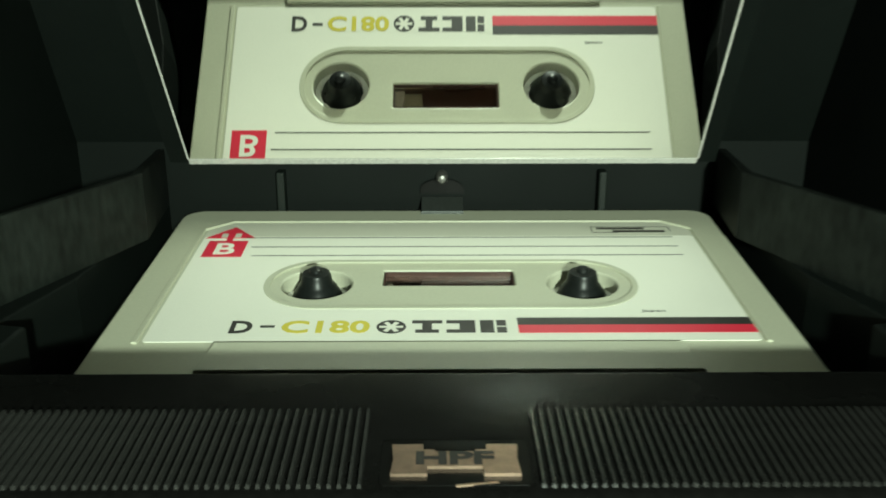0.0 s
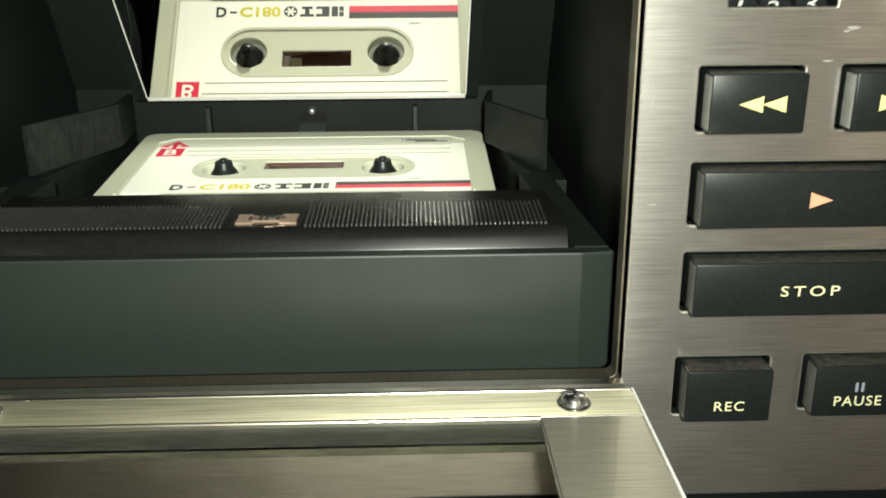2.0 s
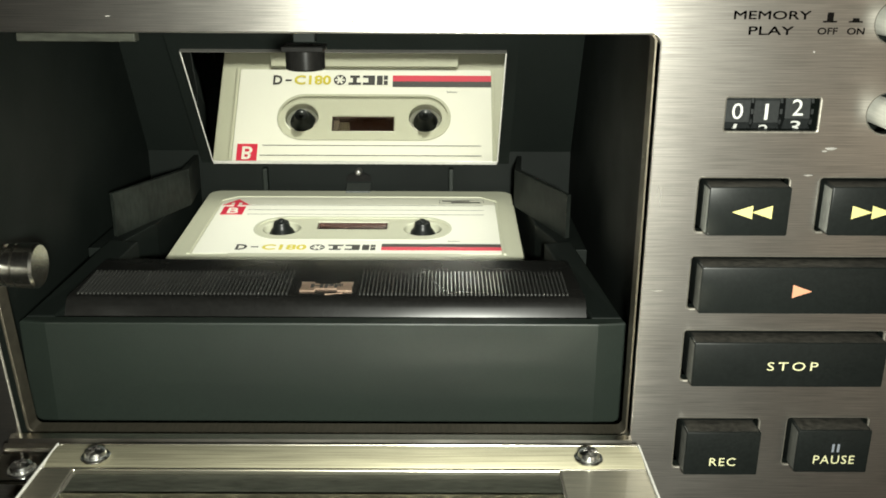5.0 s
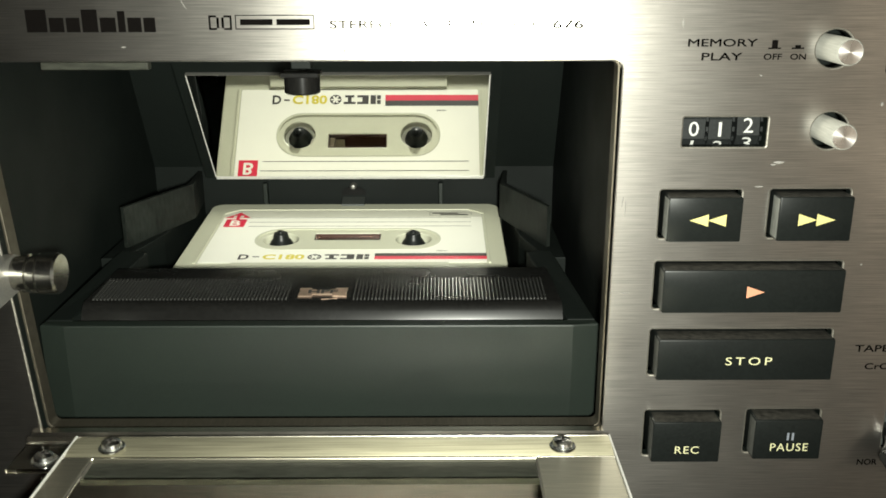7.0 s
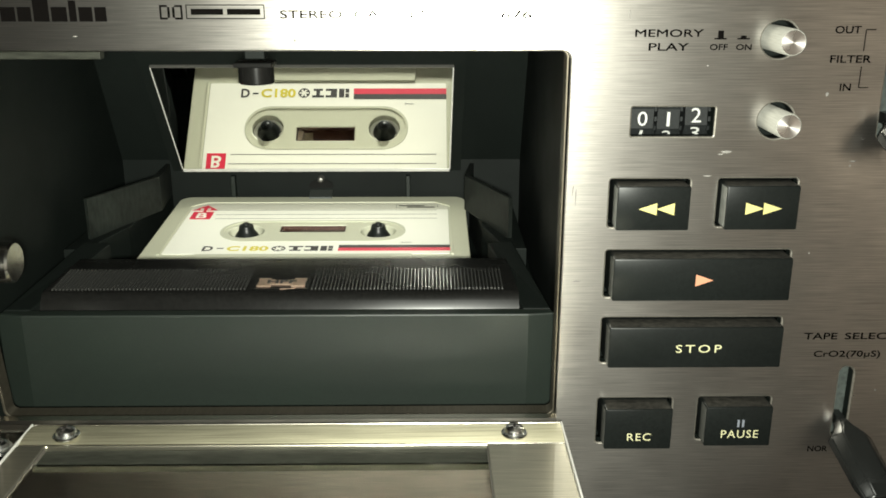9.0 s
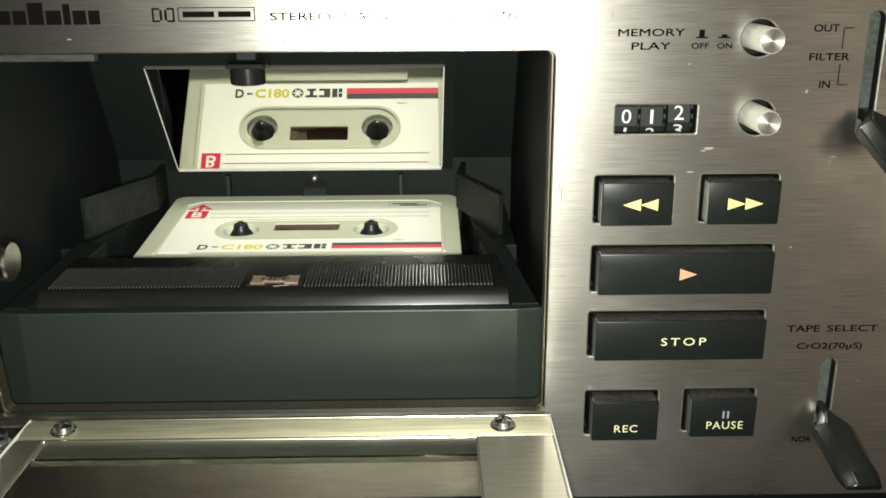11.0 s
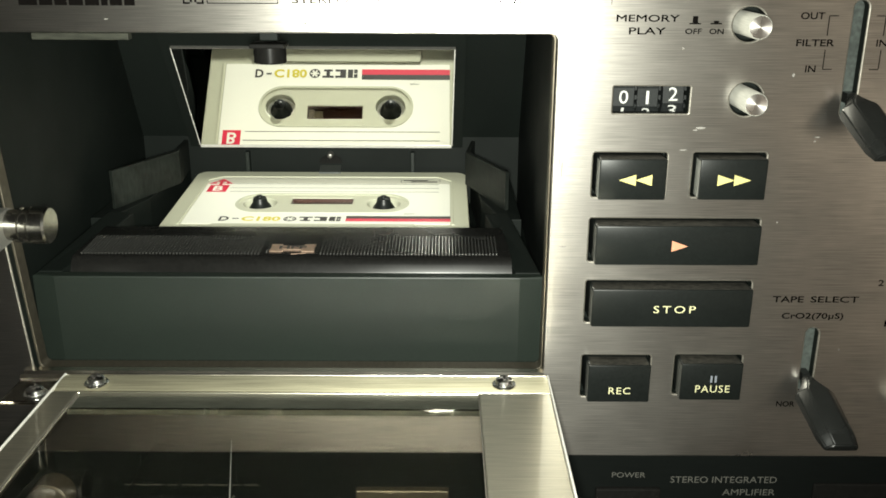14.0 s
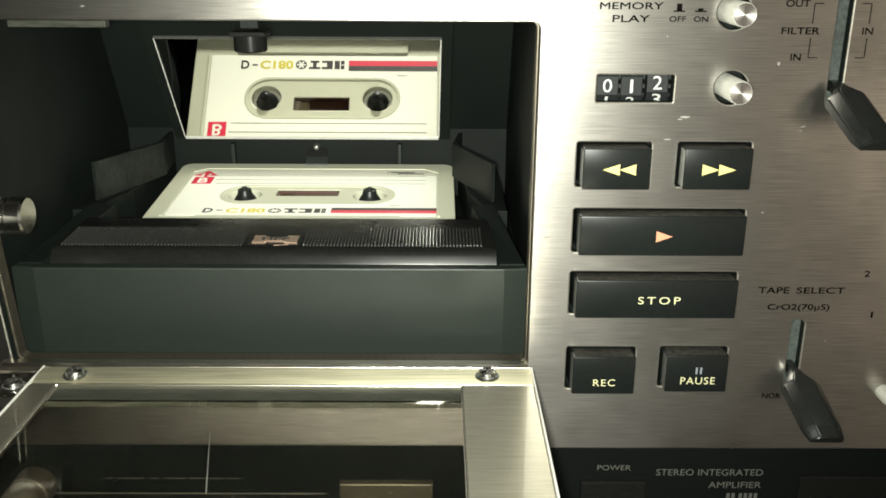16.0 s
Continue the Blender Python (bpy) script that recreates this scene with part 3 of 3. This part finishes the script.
def mirror_block(x0, x1, a, b, front, back):
    bm = bmesh.new()
    vs = []
    for x in (x0, x1):
        for h, d in ((a, front), (b, front), (b, back), (a, back)):
            p = low + up * h + out * d
            vs.append(bm.verts.new((x + (-0.056 if x < 0 else 0.016) * max(h, 0), p.y, p.z)))
    bm.faces.new(vs[:4])
    bm.faces.new(vs[4:])
    for i in range(4):
        bm.faces.new((vs[i], vs[(i + 1) % 4], vs[4 + (i + 1) % 4], vs[4 + i]))
    return bm


high = (top - low).length
mirror = part("mirror", mirror_block(MIR_L, MIR_R, 0, high, 0.0, -0.12), M_MIRROR, deck, "tilted rectangular mirror showing the tape")
part("mirror_edge", mirror_block(MIR_L - 0.01, MIR_R + 0.01, -0.11, -0.002, 0.01, -0.13), M_GROUND, mirror, "bright ground lower edge")
part("mirror_edge", mirror_block(MIR_L - 0.032, MIR_L - 0.002, 0, high, 0.01, -0.13), M_GROUND, mirror)
part("mirror_edge", mirror_block(MIR_R + 0.002, MIR_R + 0.04, 0, high, 0.01, -0.13), M_GROUND, mirror)
part("mirror_edge", mirror_block(MIR_L - 0.04, MIR_R + 0.04, high + 0.002, high + 0.022, 0.01, -0.13), M_RIM, mirror)
part("mirror_backing", mirror_block(MIR_L - 0.4, MIR_R + 0.4, -0.2, high + 1.0, -0.14, -0.3), M_WELL, mirror)

# hanging catch at the top of the opening
catch = part("door_catch", turned([(0.36, -0.26), (0.40, -0.23), (0.40, 0.20), (0.38, 0.22)], "z", 48), M_BEZEL, deck, "glossy black door catch hanging in the opening", at=(0.0, 1.5, 9.6), smooth=True)
part("catch_lip", box(-0.42, 0.42, -0.43, 0.3, 0.13, 0.24, 0.02), M_BEZEL, catch, "dark bracket lip round the catch")
part("catch_plate", box(-0.22, 0.22, -0.1, 0.25, 0.29, 0.78, 0.02), M_WELL, catch, at=(0, 0, 0))

# front cover and bezel of the drawer
FRONT = 1.5
part("drawer_cover", prism([(-6.72, FRONT + 0.12, 3.70), (-6.1, FRONT, 3.72), (6.32, FRONT, 3.72), (6.98, FRONT + 0.12, 3.70), (6.9, 1.83, 3.73), (-6.66, 1.83, 3.73)], 1.06, 0.05), M_COVER, deck, "matt dark grey drawer front")
part("drawer_rail", prism([(-6.66, 1.84, 3.73), (-6.0, 1.84, 3.73), (-5.45, 6.2, 4.08), (-6.2, 6.2, 4.15)], 1.06, 0.04), M_WELL, deck)
part("drawer_rail", prism([(6.9, 1.84, 3.73), (6.22, 1.84, 3.73), (5.6, 6.2, 4.08), (6.3, 6.2, 4.15)], 1.06, 0.04), M_WELL, deck)
bez = bmesh.new()
prof = [(2.2, 2.7), (2.21, 3.54), (2.23, 3.59), (2.31, 3.76), (2.37, 3.87), (2.43, 3.935), (2.52, 3.97), (4.70, 4.09), (4.77, 4.08), (4.78, 3.95), (4.78, 2.7)]
sides = []
for s in (-1, 1):
    sides.append([bez.verts.new(((-5.97 if s < 0 else 6.19) - s * (y - 1.84) * 0.06, y, z)) for y, z in prof])
for a, b in zip(range(len(prof)), range(1, len(prof))):
    bez.faces.new((sides[0][a], sides[0][b], sides[1][b], sides[1][a]))
for s in sides:
    bez.faces.new(s)
bezel = part("drawer_bezel", bez, M_BEZEL, deck, "glossy black ribbed bezel in front of the tape", smooth=True)


part("head_shelf", box(-5.2, 5.2, 4.79, 5.94, 2.7, 3.44, 0.03), M_BEZEL, deck, "glossy black head cover in front of the cassette")


def bezel_z(y):
    return 3.97 + (y - 2.52) * 0.055


rib_mesh = None
for x0, x1 in ((-5.72, -0.84), (0.88, 5.75)):
    n = int((x1 - x0) / 0.093)
    for i in range(n + 1):
        x = x0 + (x1 - x0) * i / n
        if rib_mesh is None:
            bm = bmesh.new()
            y0, y1, w = 2.57, 3.9, 0.024
            vs = [bm.verts.new(p) for y in (y0, y1) for p in ((-w, y, bezel_z(y) - 0.01), (-w * 0.6, y, bezel_z(y) + 0.05), (w * 0.6, y, bezel_z(y) + 0.05), (w, y, bezel_z(y) - 0.01))]
            for a in range(3):
                bm.faces.new((vs[a], vs[a + 1], vs[5 + a], vs[4 + a]))
            bm.faces.new(vs[:4])
            bm.faces.new(vs[4:])
            first = part("rib", bm, M_RIB, bezel, at=(x, 0, 0))
            rib_mesh = first.data
        else:
            place_mesh("rib", rib_mesh, M_BEZEL, bezel, at=(x, 0, 0))
# badge: a plate, two wings and raised lettering
tilt = math.atan(0.055)


def on_bezel(bm, x, y, lift=0.0):
    return moved(bm, x, y, bezel_z(y) + lift, Matrix.Rotation(tilt, 4, "X"))


BADGE_X, BADGE_Y = 0.06, 2.98
half = [(0.27, -0.13), (0.27, -0.25), (0.62, -0.25), (0.60, 0.0), (0.62, 0.24), (0.31, 0.24), (0.31, 0.15), (0.2, 0.15), (0.2, 0.12)]
badge = part("badge", on_bezel(sheet([half + [(-x, z) for x, z in half[::-1]]], 0.04), BADGE_X, BADGE_Y, 0.03), M_BADGE, bezel, "polished copper-coloured badge")
part("badge_field", on_bezel(sheet([rounded(-0.72, 0.72, -0.38, 0.37, 0.05)], 0.012), BADGE_X, BADGE_Y, 0.008), M_BEZEL, bezel)
part("badge_lettering", on_bezel(letters("HPF", -0.38, 0.38, -0.11, 0.11, bold=0.04), BADGE_X, BADGE_Y, 0.053), M_INK, bezel)
part("badge_tab", on_bezel(sheet([[(0.06, -0.02), (0.46, 0.03), (0.46, 0.055), (0.06, 0.005)]], 0.014), 0.0, 2.6, 0.01), M_BADGE, bezel, "small copper-coloured line below the badge")

# chrome pivot pin at the flap's arm
pin = part("pivot_pin", turned([(0.38, -6.3), (0.38, -6.12), (0.43, -6.1), (0.43, -5.98), (0.38, -5.96), (0.38, -5.9), (0.44, -5.88), (0.44, -5.76), (0.4, -5.74), (0.46, -5.7), (0.46, -5.36), (0.42, -5.31), (0.05, -5.3)], "x", 48), M_PIN, deck, "dull metal pivot pin with turned grooves", at=(0, 0.0, 5.6), smooth=True)
# the flat arm reaches forwards from the pin
arm = bmesh.new()
ring = [(0.42 * math.cos(radians(a)), 5.6 + 0.42 * math.sin(radians(a))) for a in range(-90, 91, 15)] + [(-2.6, 5.9), (-2.75, 5.75), (-2.75, 5.15), (-2.6, 5.02)]
cheeks = [[arm.verts.new((x, y, z)) for y, z in ring] for x in (-6.56, -6.3)]
for side in cheeks:
    arm.faces.new(side)
for a in range(len(ring)):
    b = (a + 1) % len(ring)
    arm.faces.new((cheeks[0][a], cheeks[0][b], cheeks[1][b], cheeks[1][a]))
bmesh.ops.bevel(arm, geom=[e for e in arm.edges if abs(e.verts[0].co.x - e.verts[1].co.x) < 0.01], offset=0.02, segments=2, affect="EDGES")
part("pivot_arm", tangents(arm, 2, 1), M_RIM, pin, "flat brushed metal arm", at=(0, 0, -5.6))

# flap door: hinge bar, frame, clear pane, screws
DOOR_Z = 1.95
door = part("flap_door", tangents(sheet([rounded(-5.1, 6.86, -9.6, -1.66, 0.05), rounded(-4.46, 5.16, -9.0, -1.70, 0.04)], 0.26, 0.03), 1, 0), M_DOOR, deck, "silver flap door frame folded down level", at=(0, 0, DOOR_Z - 0.13))
part("inner_ledge", join(box(-4.45, 5.15, -2.36, -1.71, -0.14, 0.02), box(-4.45, 5.15, -2.42, -2.37, -0.14, 0.04, 0.01)), M_LEDGE, door, "dark ledge along the window")
part("acrylic_pane", sheet([rounded(-4.45, 5.15, -8.99, -2.43, 0.03)], 0.1), M_ACRYLIC, door, "clear acrylic window", at=(0, 0, 0.06)).visible_shadow = False
part("scratch", moved(sheet([[(-0.31, -3.84), (-0.30, -3.84), (0.172, -6.1), (0.145, -6.1)]], 0.002), 0, 0, 0.113), M_RIM, door, "fine pale scratch across the window")
for x in (-4.445, 5.14):
    part("pane_bead", box(x - 0.012, x + 0.012, -8.97, -1.76, 0.0, 0.125), M_CUT, door, "pale bead beside the window")
for x in (-5.13, 6.89):
    part("door_edge", box(x - 0.025, x + 0.025, -9.6, -0.72, -0.13, 0.15, 0.02), M_GROUND, door, "bright polished door edge")
bow = bmesh.new()
prof = [(-0.62, 1.70), (-0.62, 1.82), (-0.68, 1.90), (-0.85, 1.955), (-1.10, 1.97), (-1.35, 1.95), (-1.55, 1.90), (-1.655, 1.82), (-1.655, 1.70)]
sides = [[bow.verts.new((x, y, z)) for y, z in prof] for x in (-5.1, 6.86)]
for a in range(len(prof)):
    b = (a + 1) % len(prof)
    bow.faces.new((sides[0][a], sides[0][b], sides[1][b], sides[1][a]))
for s in sides:
    bow.faces.new(s)
spine = part("door_spine", tangents(bow, 1, 0), M_BRASSY, deck, "pale gold bowed spine of the flap door", smooth=True)
for name, y, z, r in (("back_bead", -0.67, 1.90, 0.03), ("front_bead", -1.62, 1.92, 0.014)):
    part(name, moved(turned([(r, -5.1), (r, 6.86)], "x", 12), 0, y, z), M_EDGE, spine, "bright polished edge line", smooth=True)
bar = bmesh.new()
prof = [(0.0, 1.50), (0.0, 1.72), (-0.12, 1.80), (-0.3, 1.78), (-0.38, 1.70), (-0.5, 1.78), (-0.6, 1.72), (-0.6, 1.5)]
sides = [[bar.verts.new((x, y - 0.02, z + 0.05)) for y, z in prof] for x in (OPEN_L, 6.84)]
for a in range(len(prof)):
    b = (a + 1) % len(prof)
    bar.faces.new((sides[0][a], sides[0][b], sides[1][b], sides[1][a]))
for s in sides:
    bar.faces.new(s)
part("hinge_bar", bar, M_EDGE, deck, "polished brass-toned hinge bar", smooth=True)
part("hinge_plate", box(-6.34, -5.2, -1.75, -0.64, 1.62, 1.72, 0.02), M_ACRYLIC, deck, "clear plastic hinge tab").visible_shadow = False
for sx, sy, sz in ((5.765, -1.29, 1.975), (-4.15, -1.29, 1.975), (-5.62, -1.40, 1.725)):
    screw = part("door_screw", turned([(0.29, 0.0), (0.29, 0.03), (0.27, 0.05), (0.18, 0.04), (0.22, 0.08), (0.2, 0.15), (0.11, 0.2), (0.02, 0.21)], "z", 32), M_CHROME, deck, "chrome round-head screw with washer", at=(sx, sy, sz), smooth=True)
    part("slot", join(box(-0.12, 0.12, -0.025, 0.025, 0.19, 0.215), box(-0.025, 0.025, -0.12, 0.12, 0.19, 0.215)), M_INK, screw)

# ---- cassette ----
# it leans towards the viewer, its back edge raised
LEAN, SQUEEZE = radians(5.0), 0.95
TAPE_AT = (0.1, 9.248, 2.787)
tape = thing("audio_cassette", TAPE_AT, "pale beige compact cassette with cream label lying in the well", "cassette")
tape.rotation_euler.x = LEAN
tape.scale.y = SQUEEZE
CZ = 0.88
HW, Y0, Y1 = 5.02, -3.25, 3.25
HUBS = (-2.125, 2.125)
HUB_Y = 8.92 - 9.17
LAB = 9.17


def circle(x, y, r, n=40):
    return [(x + r * math.cos(2 * math.pi * i / n), y + r * math.sin(2 * math.pi * i / n)) for i in range(n)]


outline = [(-HW, Y0 + 0.08), (-HW + 0.08, Y0), (HW - 0.08, Y0), (HW, Y0 + 0.08)]
outline += [(HW - 0.42 + 0.42 * math.cos(radians(a)), Y1 - 0.42 + 0.42 * math.sin(radians(a))) for a in range(0, 91, 10)]
outline += [(-HW + 0.42 + 0.42 * math.cos(radians(a)), Y1 - 0.42 + 0.42 * math.sin(radians(a))) for a in range(90, 181, 10)]
win = rounded(-1.07, 1.05, 8.87 - LAB, 9.46 - LAB, 0.03, 2)
holes = [circle(x, HUB_Y, 0.56) for x in HUBS]
part("upper_shell", sheet([outline, win] + holes, 0.42, 0.035), M_SHELL, tape, at=(0, 0, CZ - 0.22))
part("lower_shell", sheet([outline] + holes, 0.40, 0.035), M_SHELL, tape, at=(0, 0, 0.21))
part("head_block", prism([(-3.42, -3.2, CZ + 0.07), (3.34, -3.2, CZ + 0.07), (3.24, -2.37, CZ + 0.06), (-3.32, -2.37, CZ + 0.06)], CZ - 0.05, 0.02), M_SHELL, tape, "raised trapezoid head section")
# shallow raised border round the label
rim = [(-4.5, -2.3), (-4.42, -2.3), (-4.42, 2.17), (-3.97, 2.56), (3.97, 2.56), (4.45, 2.17), (4.45, -2.3), (4.52, -2.3), (4.52, 2.2), (4.0, 2.62), (-4.0, 2.62), (-4.5, 2.2)]
part("label_rim", sheet([rim], 0.05, 0.01), M_SHELL, tape, at=(0, 0, CZ))
oval_out = rounded(-2.96, 3.0, 7.95 - LAB, 9.86 - LAB, 0.93, 16)
oval_in = rounded(-2.86, 2.90, 8.05 - LAB, 9.76 - LAB, 0.85, 16)
lab_ring = rounded(-4.36, 4.40, 6.90 - LAB, 10.98 - LAB, 0.06, 3)
label = part("paper_label", sheet([lab_ring, oval_out], 0.012), M_PAPER, tape, "cream paper label with ruled lines", at=(0, 0, CZ + 0.003))
part("label_band", sheet([[(-4.36, 10.985 - LAB), (4.40, 10.985 - LAB), (4.40, 2.13), (3.95, 2.5), (-3.95, 2.5), (-4.36, 2.13)]], 0.012), M_PALE, label, "pale grey band along the label's back edge", at=(0, 0, 0.0))
part("oval_rim", sheet([oval_out, oval_in], 0.03, 0.006), M_SHELL, tape, "raised oval rim round the hubs", at=(0, 0, CZ + 0.005))


def printed(name, bm, mat, label_text="", up_by=0.008):
    return part(name, bm, mat, label, label_text, at=(0, 0, up_by))


def strip(x0, x1, y0, y1):
    return box(x0, x1, y0 - LAB, y1 - LAB, 0, 0.003)


printed("ruled_line", strip(-3.6, 4.02, 10.90, 10.925), M_INK)
printed("ruled_line", strip(-3.44, 4.02, 10.46, 10.485), M_INK)
printed("ruled_line", strip(-3.38, 4.02, 10.06, 10.085), M_INK)
printed("side_box", strip(-4.23, -3.54, 10.02, 10.76), M_RED, "red square carrying the side letter")
arrow = sheet([[(-4.33, 10.90 - LAB), (-3.44, 10.90 - LAB), (-3.885, 11.45 - LAB)]], 0.004)
printed("arrow", arrow, M_RED, "red arrow head")
printed("arrow_gap", join(box(-4.06, -3.95, 10.92 - LAB, 11.12 - LAB, 0, 0.003), box(-3.82, -3.71, 10.92 - LAB, 11.12 - LAB, 0, 0.003)), M_PALE, up_by=0.011)
printed("arrow_stem", strip(-3.94, -3.83, 10.76, 10.95), M_RED)
printed("lettering", letters("B", -4.05, -3.70, 10.13 - LAB, 10.64 - LAB, bold=0.02), M_PAPER, up_by=0.0125)
printed("lettering", letters("D", -3.20, -2.88, 7.15 - LAB, 7.55 - LAB, bold=0.03), M_INK)
printed("lettering", strip(-2.77, -2.56, 7.33, 7.40), M_INK)
printed("lettering", letters("C180", -2.46, -1.18, 7.15 - LAB, 7.55 - LAB, bold=0.03), M_YELLOW, "yellow lettering")
spokes = [sheet([circle(-0.87, 7.345 - LAB, 0.215, 24), circle(-0.87, 7.345 - LAB, 0.175, 24)], 0.004)]
for k in range(6):
    a = radians(60 * k + 30)
    c, s = math.cos(a), math.sin(a)
    spokes.append(sheet([[(-0.87 + 0.07 * c, 7.345 - LAB + 0.07 * s), (-0.87 + 0.18 * math.cos(a - 0.3), 7.345 - LAB + 0.18 * math.sin(a - 0.3)), (-0.87 + 0.18 * math.cos(a + 0.3), 7.345 - LAB + 0.18 * math.sin(a + 0.3))]], 0.004))
printed("maker_emblem", join(*spokes), M_INK)
for x0, x1, y0, y1 in ((-0.57, -0.13, 7.45, 7.55), (-0.52, -0.18, 7.15, 7.25), (-0.42, -0.28, 7.25, 7.45), (-0.07, 0.35, 7.45, 7.55), (-0.07, 0.35, 7.15, 7.25), (0.12, 0.35, 7.25, 7.45), (0.42, 0.62, 7.15, 7.55), (0.66, 0.8, 7.15, 7.33), (0.66, 0.8, 7.37, 7.55)):
    printed("maker_mark", strip(x0, x1, y0, y1), M_INK)
printed("stripe", strip(0.97, 4.41, 7.395, 7.63), M_INK, "black printed stripe")
printed("stripe", strip(0.97, 4.41, 7.14, 7.393), M_RED, "red printed stripe")
printed("lettering", letters("Japan", 2.86, 3.22, 7.80 - LAB, 7.89 - LAB), M_INK)
printed("format_mark", join(strip(2.62, 4.06, 11.42, 11.435), strip(2.62, 3.1, 11.13, 11.145), strip(2.62, 2.635, 11.14, 11.42), strip(4.045, 4.06, 11.2, 11.42), strip(2.72, 3.6, 11.3, 11.385), strip(3.0, 3.95, 11.15, 11.25)), M_INK)

# reels: toothed hubs, the deck's spindles standing in them, tape packs under the window
for x in HUBS:
    hub = part("reel_hub", sheet([circle(x, HUB_Y, 0.545), circle(x, HUB_Y, 0.44)], 0.5), M_HUB, tape, "pale toothed reel hub", at=(0, 0, CZ - 0.52))
    for k in range(6):
        a = radians(60 * k + 15)
        tooth = moved(box(-0.06, 0.06, -0.13, 0.06, -0.25, 0.25, 0.015), x + 0.44 * math.cos(a), HUB_Y + 0.44 * math.sin(a), 0, Matrix.Rotation(a - math.pi / 2, 4, "Z"))
        part("tooth", tooth, M_HUB, hub)
    spindle = part("spindle", turned([(0.41, 0.0), (0.41, 0.60), (0.38, 0.70), (0.29, 0.84), (0.255, 0.88), (0.235, 1.0), (0.215, 1.05), (0.11, 1.07), (0.1, 1.12), (0.05, 1.145), (0.01, 1.15)], "z", 32), M_SPINDLE, deck, "dull black drive spindle", at=(x + TAPE_AT[0], TAPE_AT[1] + HUB_Y * SQUEEZE, TAPE_AT[2]), smooth=True)
    spindle.rotation_euler.x = LEAN
    for k in range(3):
        a = radians(120 * k + 70)
        part("spindle_vane", moved(box(-0.035, 0.035, 0.1, 0.37, 0.4, 0.76, 0.02), turn=Matrix.Rotation(a, 4, "Z")), M_SPINDLE, spindle)
part("tape_pack", sheet([circle(-2.125, HUB_Y, 1.28, 60), circle(-2.125, HUB_Y, 0.62, 40)], 0.38), M_HUB, tape, "pale slip sheet over the emptier reel", at=(0, 0, CZ - 0.45))
part("tape_pack", sheet([circle(2.125, HUB_Y, 2.62, 72), circle(2.125, HUB_Y, 0.62, 40)], 0.38), M_TAPE, tape, "dark brown wound tape pack", at=(0, 0, CZ - 0.40))
# ring added over the window's cut walls, its brown standing in for shade
liner = [(-1.06, 8.88 - LAB), (1.04, 8.88 - LAB), (1.04, 9.45 - LAB), (-1.06, 9.45 - LAB)]
part("window_dark_ring", sheet([liner, [(x * 0.985, y + (0.02 if y < 0 else -0.02)) for x, y in liner]], 0.34), M_TAPE, tape, "added dark brown ring that shades the window's cut walls", at=(0, 0, CZ - 0.2))
part("window_pane", sheet([rounded(-1.03, 1.01, 8.91 - LAB, 9.42 - LAB, 0.02, 2)], 0.06), M_SMOKED, tape, "smoked cassette window", at=(0, 0, CZ - 0.13)).visible_shadow = False

# ---- amplifier under the deck ----
amp = thing("stereo_amplifier", (8, 14, -13.8), "black stereo amplifier under the cassette deck", "amplifier")
AX, AY, AZ = -8, -14, 13.8


def amp_part(name, bm, mat, text="", parent=None, smooth=False):
    return part(name, moved(bm, AX, AY, AZ), mat, parent or amp, text, smooth=smooth)


amp_part("case", box(-13.2, 27.6, 0.9, 27, -13.0, -0.86, 0.1), M_AMP)
face = amp_part("faceplate", box(-13.4, 27.8, 0.5, 0.9, -13.2, -0.84, 0.05), M_AMP, "black anodised faceplate with silver lettering")
for fx in (-10, 24):
    for fy in (4, 24):
        amp_part("foot", moved(turned([(1.2, -13.8), (1.3, -13.1), (1.2, -12.95)], "z", 24), fx, fy, 0), M_WELL)


def amp_words(text, x0, x1, z0, z1, bold=0.0):
    part("lettering", moved(upright(letters(text, x0, x1, z0, z1, bold=bold), 0.499), AX, AY, AZ), M_DIMPRINT, face)


amp_words("POWER", 8.94, 9.86, -1.76, -1.60)
amp_words("STEREO INTEGRATED", 10.56, 13.49, -1.92, -1.72)
amp_words("AMPLIFIER", 12.03, 13.48, -2.31, -2.12)
part("lettering", moved(join(*[box(a, a + 0.09, 0.495, 0.5, -2.64, -2.48) for a in (12.56, 12.7, 12.9, 13.04, 13.18, 13.32)]), AX, AY, AZ), M_DIMPRINT, face)
amp_part("power_switch", box(8.5, 10.3, 0.36, 0.6, -3.2, -2.05, 0.05), M_BEZEL, "glossy black power switch")
amp_part("plaque", box(14.5, 18.5, 0.42, 0.6, -3.2, -1.9, 0.04), M_BEZEL)
amp_part("scale_window", box(-5.95, 1.6, 0.44, 0.6, -3.4, -2.52, 0.03), M_BEZEL)
part("lettering", moved(join(*[box(a, a + w, 0.495, 0.5, -2.12, -2.10) for a, w in ((-4.5, 0.2), (-4.2, 0.75), (-3.3, 0.25), (-2.9, 0.6), (-2.2, 0.9), (-1.2, 0.4))]), AX, AY, AZ), M_DIMPRINT, face)
amp_part("scale_line", box(-5.9, 1.5, 0.425, 0.44, -2.56, -2.53), M_DIMPRINT)
amp_part("silver_plate", tangents(box(1.9, 4.45, 0.3, 0.6, -3.6, -2.15, 0.04)), M_LINER, "dull silver push plate")
knob = amp_part("volume_knob", moved(turned([(0.55, 0.5), (0.55, -0.1), (0.5, -0.12), (0.5, -0.3), (0.55, -0.32), (0.55, -0.9), (0.5, -0.98), (0.1, -1.0)], "y", 40), -6.4, 0, -2.3), M_LINER, "dull metal rotary knob", smooth=True)
